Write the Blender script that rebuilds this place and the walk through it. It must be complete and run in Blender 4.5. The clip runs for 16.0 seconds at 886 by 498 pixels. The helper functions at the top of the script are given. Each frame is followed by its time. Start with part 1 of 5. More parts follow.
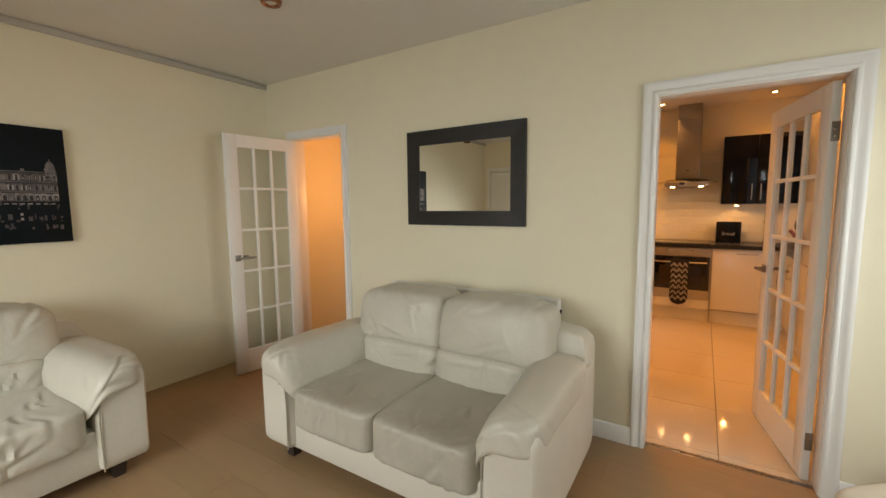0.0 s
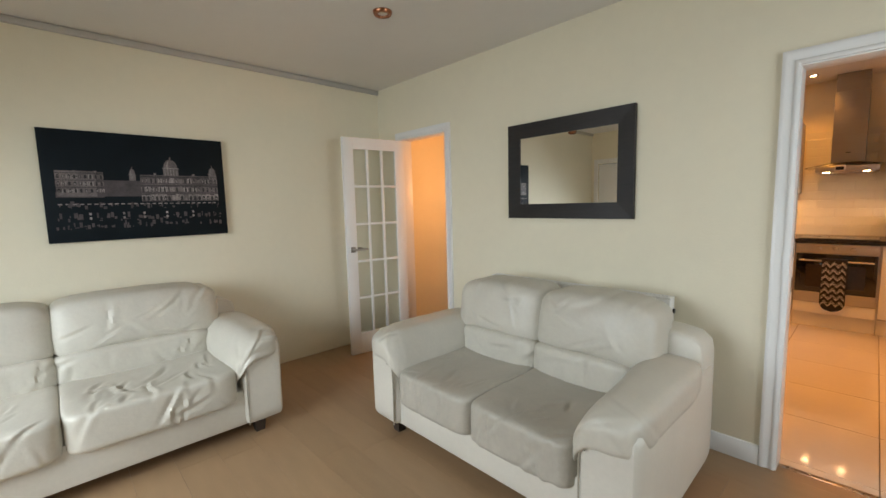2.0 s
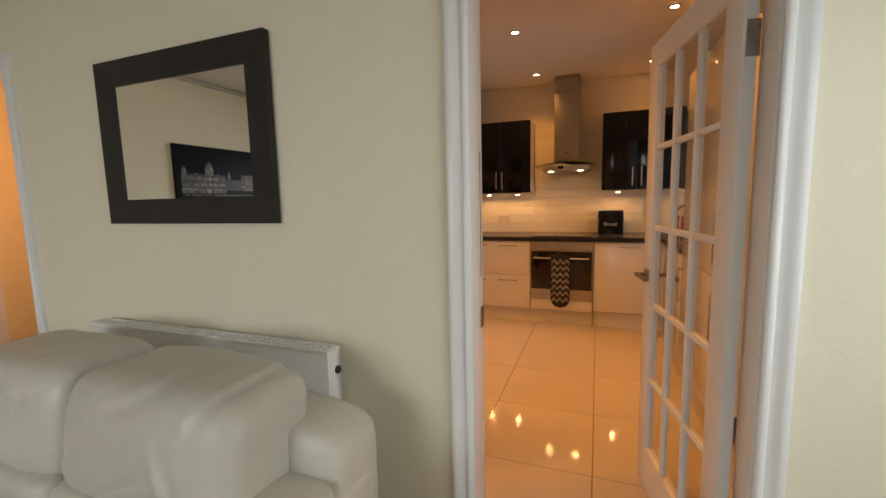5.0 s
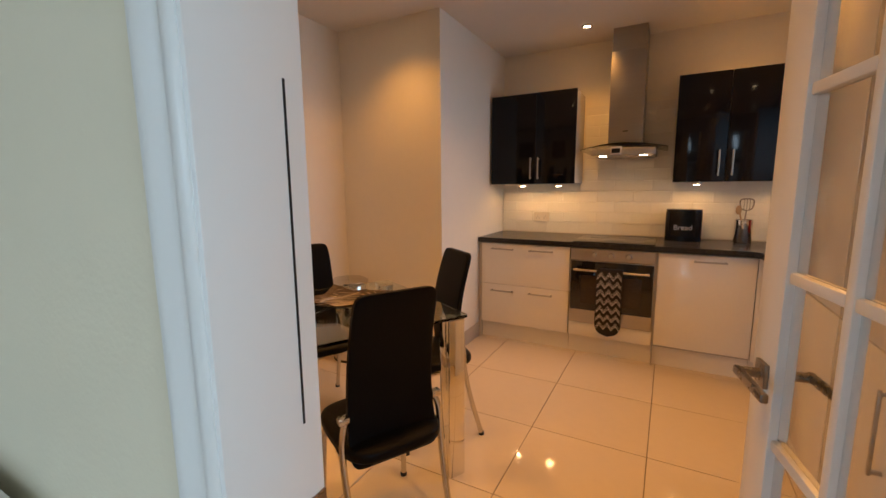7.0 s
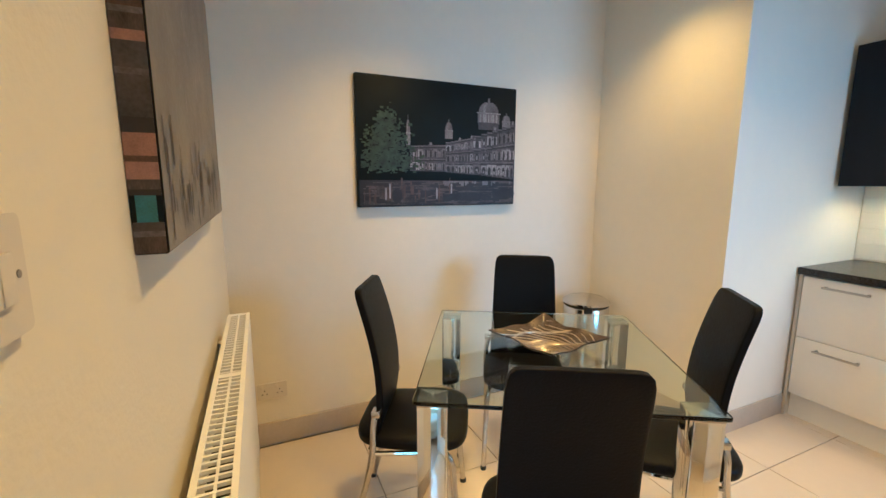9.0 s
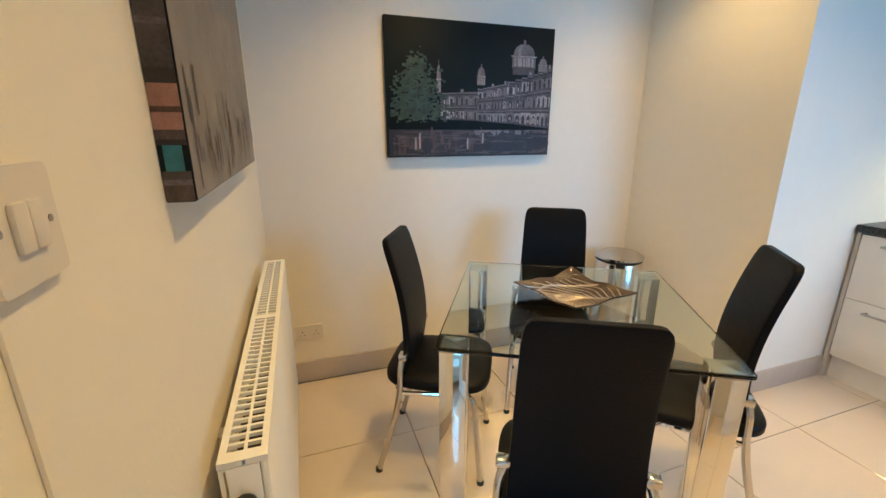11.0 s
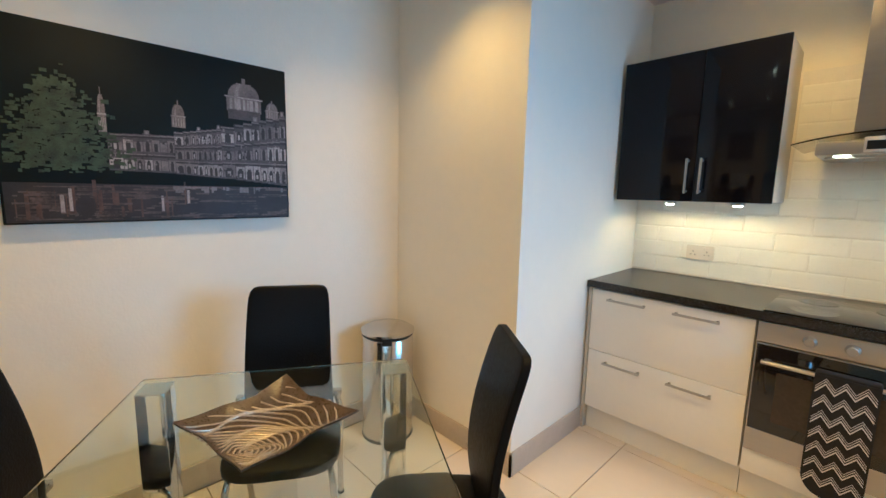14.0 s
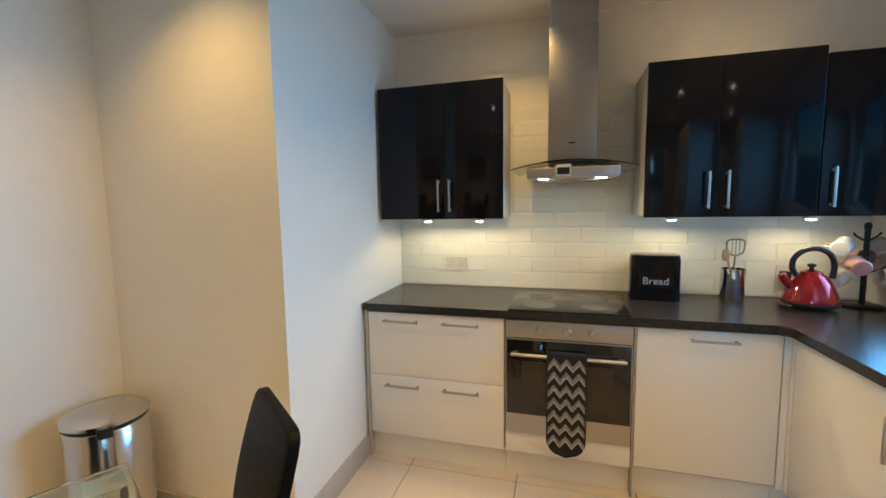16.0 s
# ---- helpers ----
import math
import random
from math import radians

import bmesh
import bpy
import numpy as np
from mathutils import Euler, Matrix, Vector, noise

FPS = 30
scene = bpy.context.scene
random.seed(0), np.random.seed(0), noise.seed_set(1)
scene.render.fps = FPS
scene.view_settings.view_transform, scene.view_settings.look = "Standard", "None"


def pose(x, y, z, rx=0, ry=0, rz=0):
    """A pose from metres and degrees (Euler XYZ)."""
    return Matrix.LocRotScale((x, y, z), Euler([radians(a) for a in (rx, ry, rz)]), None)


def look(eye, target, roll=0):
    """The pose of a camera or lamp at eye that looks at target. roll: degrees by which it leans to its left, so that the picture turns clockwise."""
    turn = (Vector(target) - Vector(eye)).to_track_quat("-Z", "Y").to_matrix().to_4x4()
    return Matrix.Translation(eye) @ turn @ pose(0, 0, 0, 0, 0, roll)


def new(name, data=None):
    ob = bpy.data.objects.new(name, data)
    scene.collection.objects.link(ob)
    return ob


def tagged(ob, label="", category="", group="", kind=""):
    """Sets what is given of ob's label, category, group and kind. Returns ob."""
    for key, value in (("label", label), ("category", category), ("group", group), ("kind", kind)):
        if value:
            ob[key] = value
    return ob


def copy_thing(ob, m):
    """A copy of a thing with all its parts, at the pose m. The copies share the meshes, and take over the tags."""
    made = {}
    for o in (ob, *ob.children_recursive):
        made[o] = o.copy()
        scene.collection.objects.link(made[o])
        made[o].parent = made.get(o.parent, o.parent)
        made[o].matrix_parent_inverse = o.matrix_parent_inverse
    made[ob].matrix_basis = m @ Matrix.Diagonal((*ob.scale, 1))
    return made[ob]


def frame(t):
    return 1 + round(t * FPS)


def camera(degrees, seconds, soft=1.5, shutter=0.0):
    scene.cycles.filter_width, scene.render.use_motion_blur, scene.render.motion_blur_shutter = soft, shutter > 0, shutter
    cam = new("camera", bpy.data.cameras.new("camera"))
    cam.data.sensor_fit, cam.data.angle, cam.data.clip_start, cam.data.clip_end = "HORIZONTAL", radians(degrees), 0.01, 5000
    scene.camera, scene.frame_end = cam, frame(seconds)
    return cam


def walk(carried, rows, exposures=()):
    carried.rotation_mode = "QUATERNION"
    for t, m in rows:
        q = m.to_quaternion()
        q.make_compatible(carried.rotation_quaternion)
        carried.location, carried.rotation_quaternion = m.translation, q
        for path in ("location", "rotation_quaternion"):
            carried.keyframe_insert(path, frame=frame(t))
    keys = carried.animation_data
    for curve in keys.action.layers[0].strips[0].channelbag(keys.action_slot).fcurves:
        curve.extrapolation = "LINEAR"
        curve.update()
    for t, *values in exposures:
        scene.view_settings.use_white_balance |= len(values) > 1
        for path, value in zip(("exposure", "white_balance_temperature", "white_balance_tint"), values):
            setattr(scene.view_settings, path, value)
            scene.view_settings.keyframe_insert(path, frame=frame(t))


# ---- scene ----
cam = camera(94.0, 16.0)
PATH = [
    (0, (0.224, 0.198, 1.388), (-0.836, 1.881, 1.182), -0.5),
    (0.5, (0.217, 0.202, 1.385), (-1.101, 1.693, 1.178), -1.2),
    (1, (0.232, 0.156, 1.377), (-1.243, 1.491, 1.171), -1.5),
    (1.5, (0.262, 0.138, 1.376), (-1.264, 1.414, 1.167), -1.5),
    (2, (0.267, 0.169, 1.368), (-1.173, 1.541, 1.153), -1.4),
    (2.5, (0.212, 0.308, 1.346), (-1.002, 1.882, 1.131), -1.2),
    (3, (0.167, 0.524, 1.343), (-0.689, 2.317, 1.113), -1.2),
    (3.5, (0.291, 0.761, 1.352), (-0.468, 2.597, 1.116), -0.7),
    (4, (0.354, 0.98, 1.345), (-0.364, 2.833, 1.118), -1.4),
    (6.5, (0.361, 2.26, 1.305), (-0.327, 4.121, 1.055), -1.2),
    (7, (0.376, 2.463, 1.355), (-0.571, 4.2, 1.064), -0.5),
    (7.5, (0.323, 2.653, 1.352), (-0.727, 4.331, 1.062), -0.5),
    (8, (0.26, 2.859, 1.372), (-0.994, 4.388, 1.072), -0.5),
    (8.5, (0.201, 2.963, 1.378), (-1.392, 4.133, 1.075), 0.0),
    (9, (0.214, 2.992, 1.399), (-1.591, 3.793, 1.084), 0.1),
    (11.5, (0.232, 3.044, 1.399), (-1.576, 3.685, 0.833), -0.1),
    (12, (0.217, 3.099, 1.393), (-1.543, 3.884, 0.856), -0.4),
    (12.5, (0.104, 3.229, 1.396), (-1.531, 4.269, 0.901), -0.6),
    (13, (0.024, 3.376, 1.394), (-1.508, 4.595, 0.986), 0.0),
    (13.5, (0.028, 3.522, 1.418), (-1.496, 4.774, 1.084), 1.0),
    (14, (0.02, 3.597, 1.415), (-1.413, 4.964, 1.136), 1.2),
    (14.5, (-0.038, 3.674, 1.431), (-1.265, 5.234, 1.189), 0.3),
    (15, (-0.059, 3.72, 1.434), (-1.048, 5.444, 1.214), -0.3),
    (15.5, (-0.044, 3.748, 1.44), (-0.805, 5.586, 1.232), -0.8),
    (16, (-0.03, 3.748, 1.455), (-0.572, 5.662, 1.254), -0.9),
]
# exposure and white balance drift as the clip's camera adapts from daylight to the warm kitchen
EXPOSURES = [(0.0, -0.27, 8200, 16), (1.5, -0.13, 6800, 15), (2.4, -0.1, 7300, 16), (3.0, -0.33, 7500, 18), (3.5, -0.48, 7600, 19), (4.2, -0.5, 7600, 19), (6.5, -0.54, 6800, 10), (7.0, -0.42, 6000, 8), (7.25, -0.28, 5500, 2), (7.5, -0.12, 5300, -5), (7.75, 0.05, 4900, -12), (8.1, 0.2, 5500, -23), (8.5, 0.45, 3950, -19), (9.2, 0.5, 3850, -18), (11.5, 0.48, 3720, -17), (12.5, 0.47, 3850, -17), (14.0, 0.4, 3800, -17), (16.0, 0.2, 3850, -17)]
walk(cam, [(t, look(eye, target, roll)) for t, eye, target, roll in PATH], EXPOSURES)

# ---- world and large lights ----
world = bpy.data.worlds.new("sky")
scene.world = world
world.use_nodes = True
wn = world.node_tree
sky = wn.nodes.new("ShaderNodeTexSky")
sky.sky_type, sky.sun_disc = "NISHITA", False
sky.sun_elevation, sky.sun_rotation = radians(38), radians(-35)
wn.links.new(sky.outputs[0], wn.nodes["Background"].inputs[0])
wn.nodes["Background"].inputs[1].default_value = 0.06


def lamp(name, kind, m, energy, col=(1, 1, 1), **more):
    d = bpy.data.lights.new(name, kind)
    d.energy, d.color = energy, col
    ob = new(name, d)
    ob.matrix_world = m
    if kind == "AREA":
        d.shape, d.size, d.size_y, d.spread = "RECTANGLE", more["w"], more["h"], radians(more["spread"])
    if kind == "SPOT":
        d.spot_size, d.spot_blend, d.shadow_soft_size = radians(more["cone"]), more["blend"], more["soft"]
    if kind == "POINT":
        d.shadow_soft_size = more["soft"]
    if kind == "SUN":
        d.angle = radians(more["angle"])
    return ob


DAY = (0.71, 0.87, 1.0)
WARM = (1.0, 0.41, 0.075)
lamp("sun", "SUN", look((-3, 6, 8), (0, 1.4, 2)), 1.2, (1, 0.95, 0.88), angle=12)
lamp("living_window_light", "AREA", look((-1.32, -1.72, 1.48), (-1.9, 1.3, -0.8)), 60, DAY, w=1.85, h=1.15, spread=125)
lamp("side_window_light", "AREA", look((1.56, 1.72, 1.45), (-2.4, 2.2, -0.6)), 25, DAY, w=1.3, h=1.15, spread=180)
lamp("kitchen_window_light", "AREA", look((1.52, 5.68, 1.62), (-2.0, 4.4, 0.6)), 11, (0.55, 0.75, 1.0), w=1.05, h=1.0, spread=112)
SPOTS = [(-1.36, 3.65), (-1.36, 4.78), (-0.27, 3.65), (-0.27, 4.85), (-0.27, 6.04), (0.82, 3.65), (0.82, 4.85), (0.82, 6.06)]
for sx, sy in SPOTS:
    lamp("downlight_beam", "SPOT", look((sx, sy, 2.585), (sx, sy + 0.001, 0)), 64 if sy < 4 and sx < 0 else 32 if sy > 5.9 else 43, WARM, cone=115, blend=0.9, soft=0.03)
lamp("hall_lamp_light", "POINT", pose(-2.42, 3.48, 1.62), 13, (1.0, 0.48, 0.20), soft=0.10)

# ---- materials ----


def mat(name, col, rough=0.5, metal=0.0, var=0.06, scale=5.0, bump=0.0, bscale=120.0, coat=0.0, spec=0.5, rvar=0.06, grain=(1, 1, 1), trans=0.0, ior=1.45, rnd=0.0):
    m = bpy.data.materials.new(name)
    m.use_nodes = True
    nt = m.node_tree
    b = nt.nodes["Principled BSDF"]
    b.inputs["Roughness"].default_value, b.inputs["Metallic"].default_value = rough, metal
    b.inputs["Coat Weight"].default_value, b.inputs["Specular IOR Level"].default_value = coat, spec
    b.inputs["Coat Roughness"].default_value = 0.05
    b.inputs["Transmission Weight"].default_value, b.inputs["IOR"].default_value = trans, ior
    b.inputs["Base Color"].default_value = (*col, 1)
    if trans:
        return m
    tc = nt.nodes.new("ShaderNodeTexCoord")
    mp = nt.nodes.new("ShaderNodeMapping")
    mp.inputs["Scale"].default_value = grain
    nt.links.new(tc.outputs["Object"], mp.inputs[0])
    n1 = nt.nodes.new("ShaderNodeTexNoise")
    n1.inputs["Scale"].default_value, n1.inputs["Detail"].default_value = scale, 3
    n2 = nt.nodes.new("ShaderNodeTexNoise")
    n2.inputs["Scale"].default_value, n2.inputs["Detail"].default_value = scale * 11, 4
    nt.links.new(mp.outputs[0], n1.inputs[0])
    nt.links.new(mp.outputs[0], n2.inputs[0])
    mx = nt.nodes.new("ShaderNodeMath")
    mx.operation = "MULTIPLY_ADD"
    mx.inputs[1].default_value = 0.6
    nt.links.new(n1.outputs[0], mx.inputs[0])
    m2 = nt.nodes.new("ShaderNodeMath")
    m2.operation = "MULTIPLY"
    m2.inputs[1].default_value = 0.4
    nt.links.new(n2.outputs[0], m2.inputs[0])
    nt.links.new(m2.outputs[0], mx.inputs[2])
    src = mx.outputs[0]
    if rnd:
        oi = nt.nodes.new("ShaderNodeObjectInfo")
        m3 = nt.nodes.new("ShaderNodeMath")
        m3.operation = "MULTIPLY_ADD"
        m3.inputs[1].default_value = rnd
        nt.links.new(oi.outputs["Random"], m3.inputs[0])
        nt.links.new(src, m3.inputs[2])
        src = m3.outputs[0]
    r = nt.nodes.new("ShaderNodeMapRange")
    r.inputs[1].default_value, r.inputs[2].default_value = 0.3, 0.7 + rnd
    r.inputs[3].default_value, r.inputs[4].default_value = 1 - var, 1 + var
    nt.links.new(src, r.inputs[0])
    mc = nt.nodes.new("ShaderNodeVectorMath")
    mc.operation = "SCALE"
    mc.inputs[0].default_value = col
    nt.links.new(r.outputs[0], mc.inputs["Scale"])
    nt.links.new(mc.outputs[0], b.inputs["Base Color"])
    rr = nt.nodes.new("ShaderNodeMapRange")
    rr.inputs[1].default_value, rr.inputs[2].default_value = 0.3, 0.7
    rr.inputs[3].default_value, rr.inputs[4].default_value = max(0.0, rough - rvar), min(1.0, rough + rvar)
    nt.links.new(n2.outputs[0], rr.inputs[0])
    nt.links.new(rr.outputs[0], b.inputs["Roughness"])
    if bump:
        n3 = nt.nodes.new("ShaderNodeTexNoise")
        n3.inputs["Scale"].default_value, n3.inputs["Detail"].default_value = bscale, 4
        nt.links.new(mp.outputs[0], n3.inputs[0])
        bp = nt.nodes.new("ShaderNodeBump")
        bp.inputs["Strength"].default_value, bp.inputs["Distance"].default_value = bump, 0.01
        nt.links.new(n3.outputs[0], bp.inputs["Height"])
        nt.links.new(bp.outputs[0], b.inputs["Normal"])
    return m


def glow(name, col, power):
    m = bpy.data.materials.new(name)
    m.use_nodes = True
    b = m.node_tree.nodes["Principled BSDF"]
    b.inputs["Base Color"].default_value = (0.8, 0.8, 0.8, 1)
    b.inputs["Emission Color"].default_value = (*col, 1)
    b.inputs["Emission Strength"].default_value = power
    return m


CREAM = mat("cream_wall_paint", (0.80, 0.735, 0.565), 0.62, var=0.025, scale=1.6, bump=0.10, bscale=90, spec=0.3)
KCREAM = mat("ivory_wall_paint", (0.79, 0.74, 0.63), 0.60, var=0.025, scale=1.6, bump=0.10, bscale=90, spec=0.3)
CEIL = mat("white_ceiling_paint", (0.72, 0.69, 0.64), 0.75, var=0.025, scale=1.2, bump=0.12, bscale=70, spec=0.2)
GLOSSWHITE = mat("white_gloss_paint", (0.80, 0.79, 0.76), 0.30, var=0.008, scale=2, rvar=0.02)
LAMINATE = mat("oak_laminate", (0.32, 0.20, 0.108), 0.36, var=0.14, scale=3.0, bump=0.04, bscale=60, grain=(1.0, 6.0, 1.0), rnd=0.25)
TILE = mat("polished_cream_porcelain", (0.63, 0.545, 0.43), 0.07, var=0.035, scale=2.0, spec=0.6, rvar=0.02, rnd=0.15)
GROUT = mat("grey_brown_grout", (0.24, 0.20, 0.16), 0.8, var=0.12, scale=12)
SKIRTTILE = mat("beige_stone_skirting", (0.42, 0.36, 0.29), 0.35, var=0.08, scale=6)
METRO = mat("white_glazed_metro_tile", (0.80, 0.78, 0.72), 0.30, var=0.03, scale=6, bump=0.02, bscale=18, spec=0.35, rvar=0.03, rnd=0.1)
TILEGROUT = mat("white_tile_grout", (0.74, 0.71, 0.65), 0.8, var=0.06, scale=20)
SEATLEATHER = mat("darker_grey_cream_leather", (0.42, 0.387, 0.322), 0.40, var=0.10, scale=4, bump=0.12, bscale=42, rvar=0.08)
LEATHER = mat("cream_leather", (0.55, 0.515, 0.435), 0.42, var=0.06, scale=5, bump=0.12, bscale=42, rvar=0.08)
LEATHER2 = mat("cream_leather_panel", (0.62, 0.583, 0.50), 0.42, var=0.05, scale=4, bump=0.08, bscale=60, rvar=0.08)
STITCH = mat("shadowed_piping", (0.36, 0.32, 0.25), 0.6, var=0.1, scale=20)


DARKWOOD = mat("dark_stained_wood", (0.035, 0.025, 0.02), 0.4, var=0.25, scale=8, grain=(1, 5, 1))
BLACKWOOD = mat("black_brown_wood", (0.016, 0.013, 0.012), 0.45, var=0.3, scale=9, grain=(1, 1, 6), bump=0.05)
BLACKLEATHER = mat("black_faux_leather", (0.003, 0.003, 0.0035), 0.42, var=0.15, scale=9, bump=0.14, bscale=160, rvar=0.05, spec=0.13)
BLACKGLOSS = mat("black_gloss_lacquer", (0.006, 0.006, 0.008), 0.10, var=0.1, scale=5, spec=0.32, rvar=0.02)
CARCASS = mat("warm_grey_carcass", (0.50, 0.46, 0.40), 0.45, var=0.04, scale=6)
WHITEGLOSS = mat("white_gloss_cabinet", (0.80, 0.77, 0.71), 0.12, var=0.02, scale=3, rvar=0.02)
WORKTOP = mat("black_brown_worktop", (0.022, 0.019, 0.017), 0.26, var=0.35, scale=26, bump=0.03, bscale=180, rvar=0.05)
STEEL = mat("brushed_steel", (0.46, 0.44, 0.41), 0.47, 1.0, var=0.03, scale=3, grain=(1, 1, 14), bump=0.006, bscale=60, rvar=0.04)
CHROME = mat("polished_chrome", (0.80, 0.79, 0.77), 0.05, 1.0, var=0.02, scale=4, rvar=0.02)
SATIN = mat("satin_polished_steel", (0.62, 0.60, 0.57), 0.17, 1.0, var=0.03, scale=3, grain=(9, 9, 0.6), rvar=0.05)
NICKEL = mat("satin_nickel", (0.33, 0.30, 0.27), 0.30, 1.0, var=0.05, scale=8)
BLACKPLASTIC = mat("black_plastic", (0.012, 0.012, 0.012), 0.35, var=0.1, scale=12)
OVENGLASS = mat("dark_oven_glass", (0.012, 0.010, 0.009), 0.04, var=0.1, scale=4, spec=0.7, rvar=0.01)
HOBGLASS = mat("black_ceramic_hob", (0.010, 0.010, 0.011), 0.13, var=0.1, scale=5, spec=0.6, rvar=0.01)
RADWHITE = mat("white_radiator_enamel", (0.80, 0.78, 0.73), 0.42, var=0.015, scale=6, rvar=0.0)
# dark fin colour carries the shade inside the radiator
RADDARK = mat("shaded_radiator_inside", (0.10, 0.095, 0.09), 0.7, var=0.1, scale=9)
PLASTIC = mat("white_plastic", (0.68, 0.63, 0.55), 0.45, var=0.01, scale=8, rvar=0.0)
COPPER = mat("copper_brown_metal", (0.34, 0.14, 0.07), 0.25, 0.9, var=0.1, scale=9)
RED = mat("red_enamel", (0.36, 0.012, 0.016), 0.12, 0.45, var=0.06, scale=6, coat=0.8)
MIRROR = mat("mirror_silver", (0.88, 0.88, 0.86), 0.0, 1.0, var=0.0, scale=2, rvar=0.0)
GLASS = mat("clear_glass", (0.97, 0.985, 0.975), 0.0, trans=1.0, ior=1.45)
# grey tint stands in for the shadow on the wall behind the panes
DOORGLASS = mat("shade_tinted_door_glass", (0.82, 0.815, 0.79), 0.02, trans=1.0, ior=1.12)
HOODSTEEL = mat("dull_hood_steel", (0.38, 0.36, 0.33), 0.36, 1.0, var=0.04, scale=3, grain=(1, 1, 14), bump=0.006, bscale=60, rvar=0.05)
GREENGLASS = mat("green_edged_glass", (0.86, 0.95, 0.91), 0.0, trans=1.0, ior=1.5)
CANVAS = mat("night_blue_black_print", (0.004, 0.008, 0.011), 0.55, var=0.3, scale=5, bump=0.05, bscale=600, spec=0.2)
P_STONE = mat("print_lit_stone", (0.14, 0.116, 0.112), 0.5, var=0.6, scale=14)
P_DARK = mat("print_dark_stone", (0.060, 0.048, 0.05), 0.5, var=0.6, scale=16)
P_LIGHT = mat("print_floodlight", (0.27, 0.235, 0.225), 0.5, var=0.7, scale=12)
P_SHADOW = mat("print_night_shadow", (0.022, 0.018, 0.019), 0.5, var=0.5, scale=14)
P_GREEN = mat("print_tree_green", (0.032, 0.046, 0.022), 0.5, var=0.9, scale=24)
P_RED = mat("print_wet_ground", (0.075, 0.052, 0.047), 0.5, var=0.8, scale=12, grain=(1, 3, 1))
P_WET = mat("print_red_reflection", (0.07, 0.038, 0.030), 0.5, var=0.7, scale=30)
P_NEON = mat("print_salmon_neon", (0.28, 0.15, 0.11), 0.5, var=0.3, scale=40)
P_BLUE = mat("print_blue_sign", (0.05, 0.16, 0.20), 0.5, var=0.3, scale=40)
# rainy print's grey, lightened to include the sheen off the canvas
GREYPRINT = mat("print_rain_grey_sheen", (0.17, 0.145, 0.115), 0.4, var=0.4, scale=8)
BULB = glow("lit_lamp_lens", (1.0, 0.70, 0.38), 45)
BOWLMAT = mat("dark_bronze_ceramic", (0.055, 0.038, 0.024), 0.3, var=0.3, scale=20)
BOWLLINE = mat("silver_ridge_glaze", (0.42, 0.36, 0.28), 0.3, 0.4, var=0.2, scale=40)
TOWEL = mat("black_cotton", (0.014, 0.013, 0.014), 0.9, var=0.3, scale=60, bump=0.3, bscale=400)
TOWELW = mat("white_cotton", (0.62, 0.58, 0.54), 0.9, var=0.1, scale=60, bump=0.3, bscale=400)
PINK = mat("pink_glazed_mug", (0.55, 0.30, 0.28), 0.15, var=0.04, scale=9)
WHITEMUG = mat("white_glazed_mug", (0.72, 0.68, 0.64), 0.15, var=0.03, scale=9)
WOODSPOON = mat("beech_wood", (0.46, 0.31, 0.17), 0.5, var=0.15, scale=12)
LETTER = mat("pale_grey_lettering", (0.55, 0.54, 0.52), 0.5, var=0.02)
GROUND = mat("dull_grass", (0.07, 0.09, 0.045), 0.9, var=0.4, scale=2)
BRICK = mat("plain_outer_render", (0.45, 0.42, 0.38), 0.8, var=0.1, scale=2)

# ---- mesh helpers ----


def bx(bm, lo, hi, bev=0.0, seg=2):
    lo, hi = Vector(lo), Vector(hi)
    c, d = (lo + hi) / 2, hi - lo
    g = bmesh.ops.create_cube(bm, size=1, matrix=Matrix.Translation(c) @ Matrix.Diagonal((d.x, d.y, d.z, 1)))["verts"]
    if bev:
        es = list({e for v in g for e in v.link_edges})
        bmesh.ops.bevel(bm, geom=es, offset=bev, segments=seg, affect="EDGES", profile=0.5)
    return bm


def cy(bm, a, b, r, seg=16, r2=None):
    a, b = Vector(a), Vector(b)
    q = (b - a).to_track_quat("Z", "Y").to_matrix().to_4x4()
    bmesh.ops.create_cone(bm, cap_ends=True, segments=seg, radius1=r, radius2=r if r2 is None else r2, depth=(b - a).length, matrix=Matrix.Translation((a + b) / 2) @ q)
    return bm


def tube(bm, pts, r, seg=10, flat=1.0):
    pts = [Vector(p) for p in pts]
    rings, prev = [], None
    for i, p in enumerate(pts):
        d = (pts[min(i + 1, len(pts) - 1)] - pts[max(i - 1, 0)]).normalized()
        n = (prev - d * prev.dot(d)) if prev else (Vector((1, 0, 0)) if abs(d.x) < 0.8 else Vector((0, 1, 0)))
        n = (n - d * n.dot(d)).normalized()
        prev, s = n, d.cross(n)
        rings.append([bm.verts.new(p + r * (math.cos(k * math.tau / seg) * n + flat * math.sin(k * math.tau / seg) * s)) for k in range(seg)])
    for a, b in zip(rings, rings[1:]):
        for k in range(seg):
            bm.faces.new((a[k], a[(k + 1) % seg], b[(k + 1) % seg], b[k]))
    bm.faces.new(rings[0][::-1])
    bm.faces.new(rings[-1])
    return bm


def smoothpath(pts, n=6):
    """Catmull-Rom points through pts."""
    P = [Vector(p) for p in pts]
    P = [2 * P[0] - P[1], *P, 2 * P[-1] - P[-2]]
    out = []
    for a, b, c, d in zip(P, P[1:], P[2:], P[3:]):
        for k in range(n):
            t = k / n
            out.append(0.5 * (2 * b + (c - a) * t + (2 * a - 5 * b + 4 * c - d) * t * t + (3 * b - a - 3 * c + d) * t ** 3))
    return [*out, P[-2]]


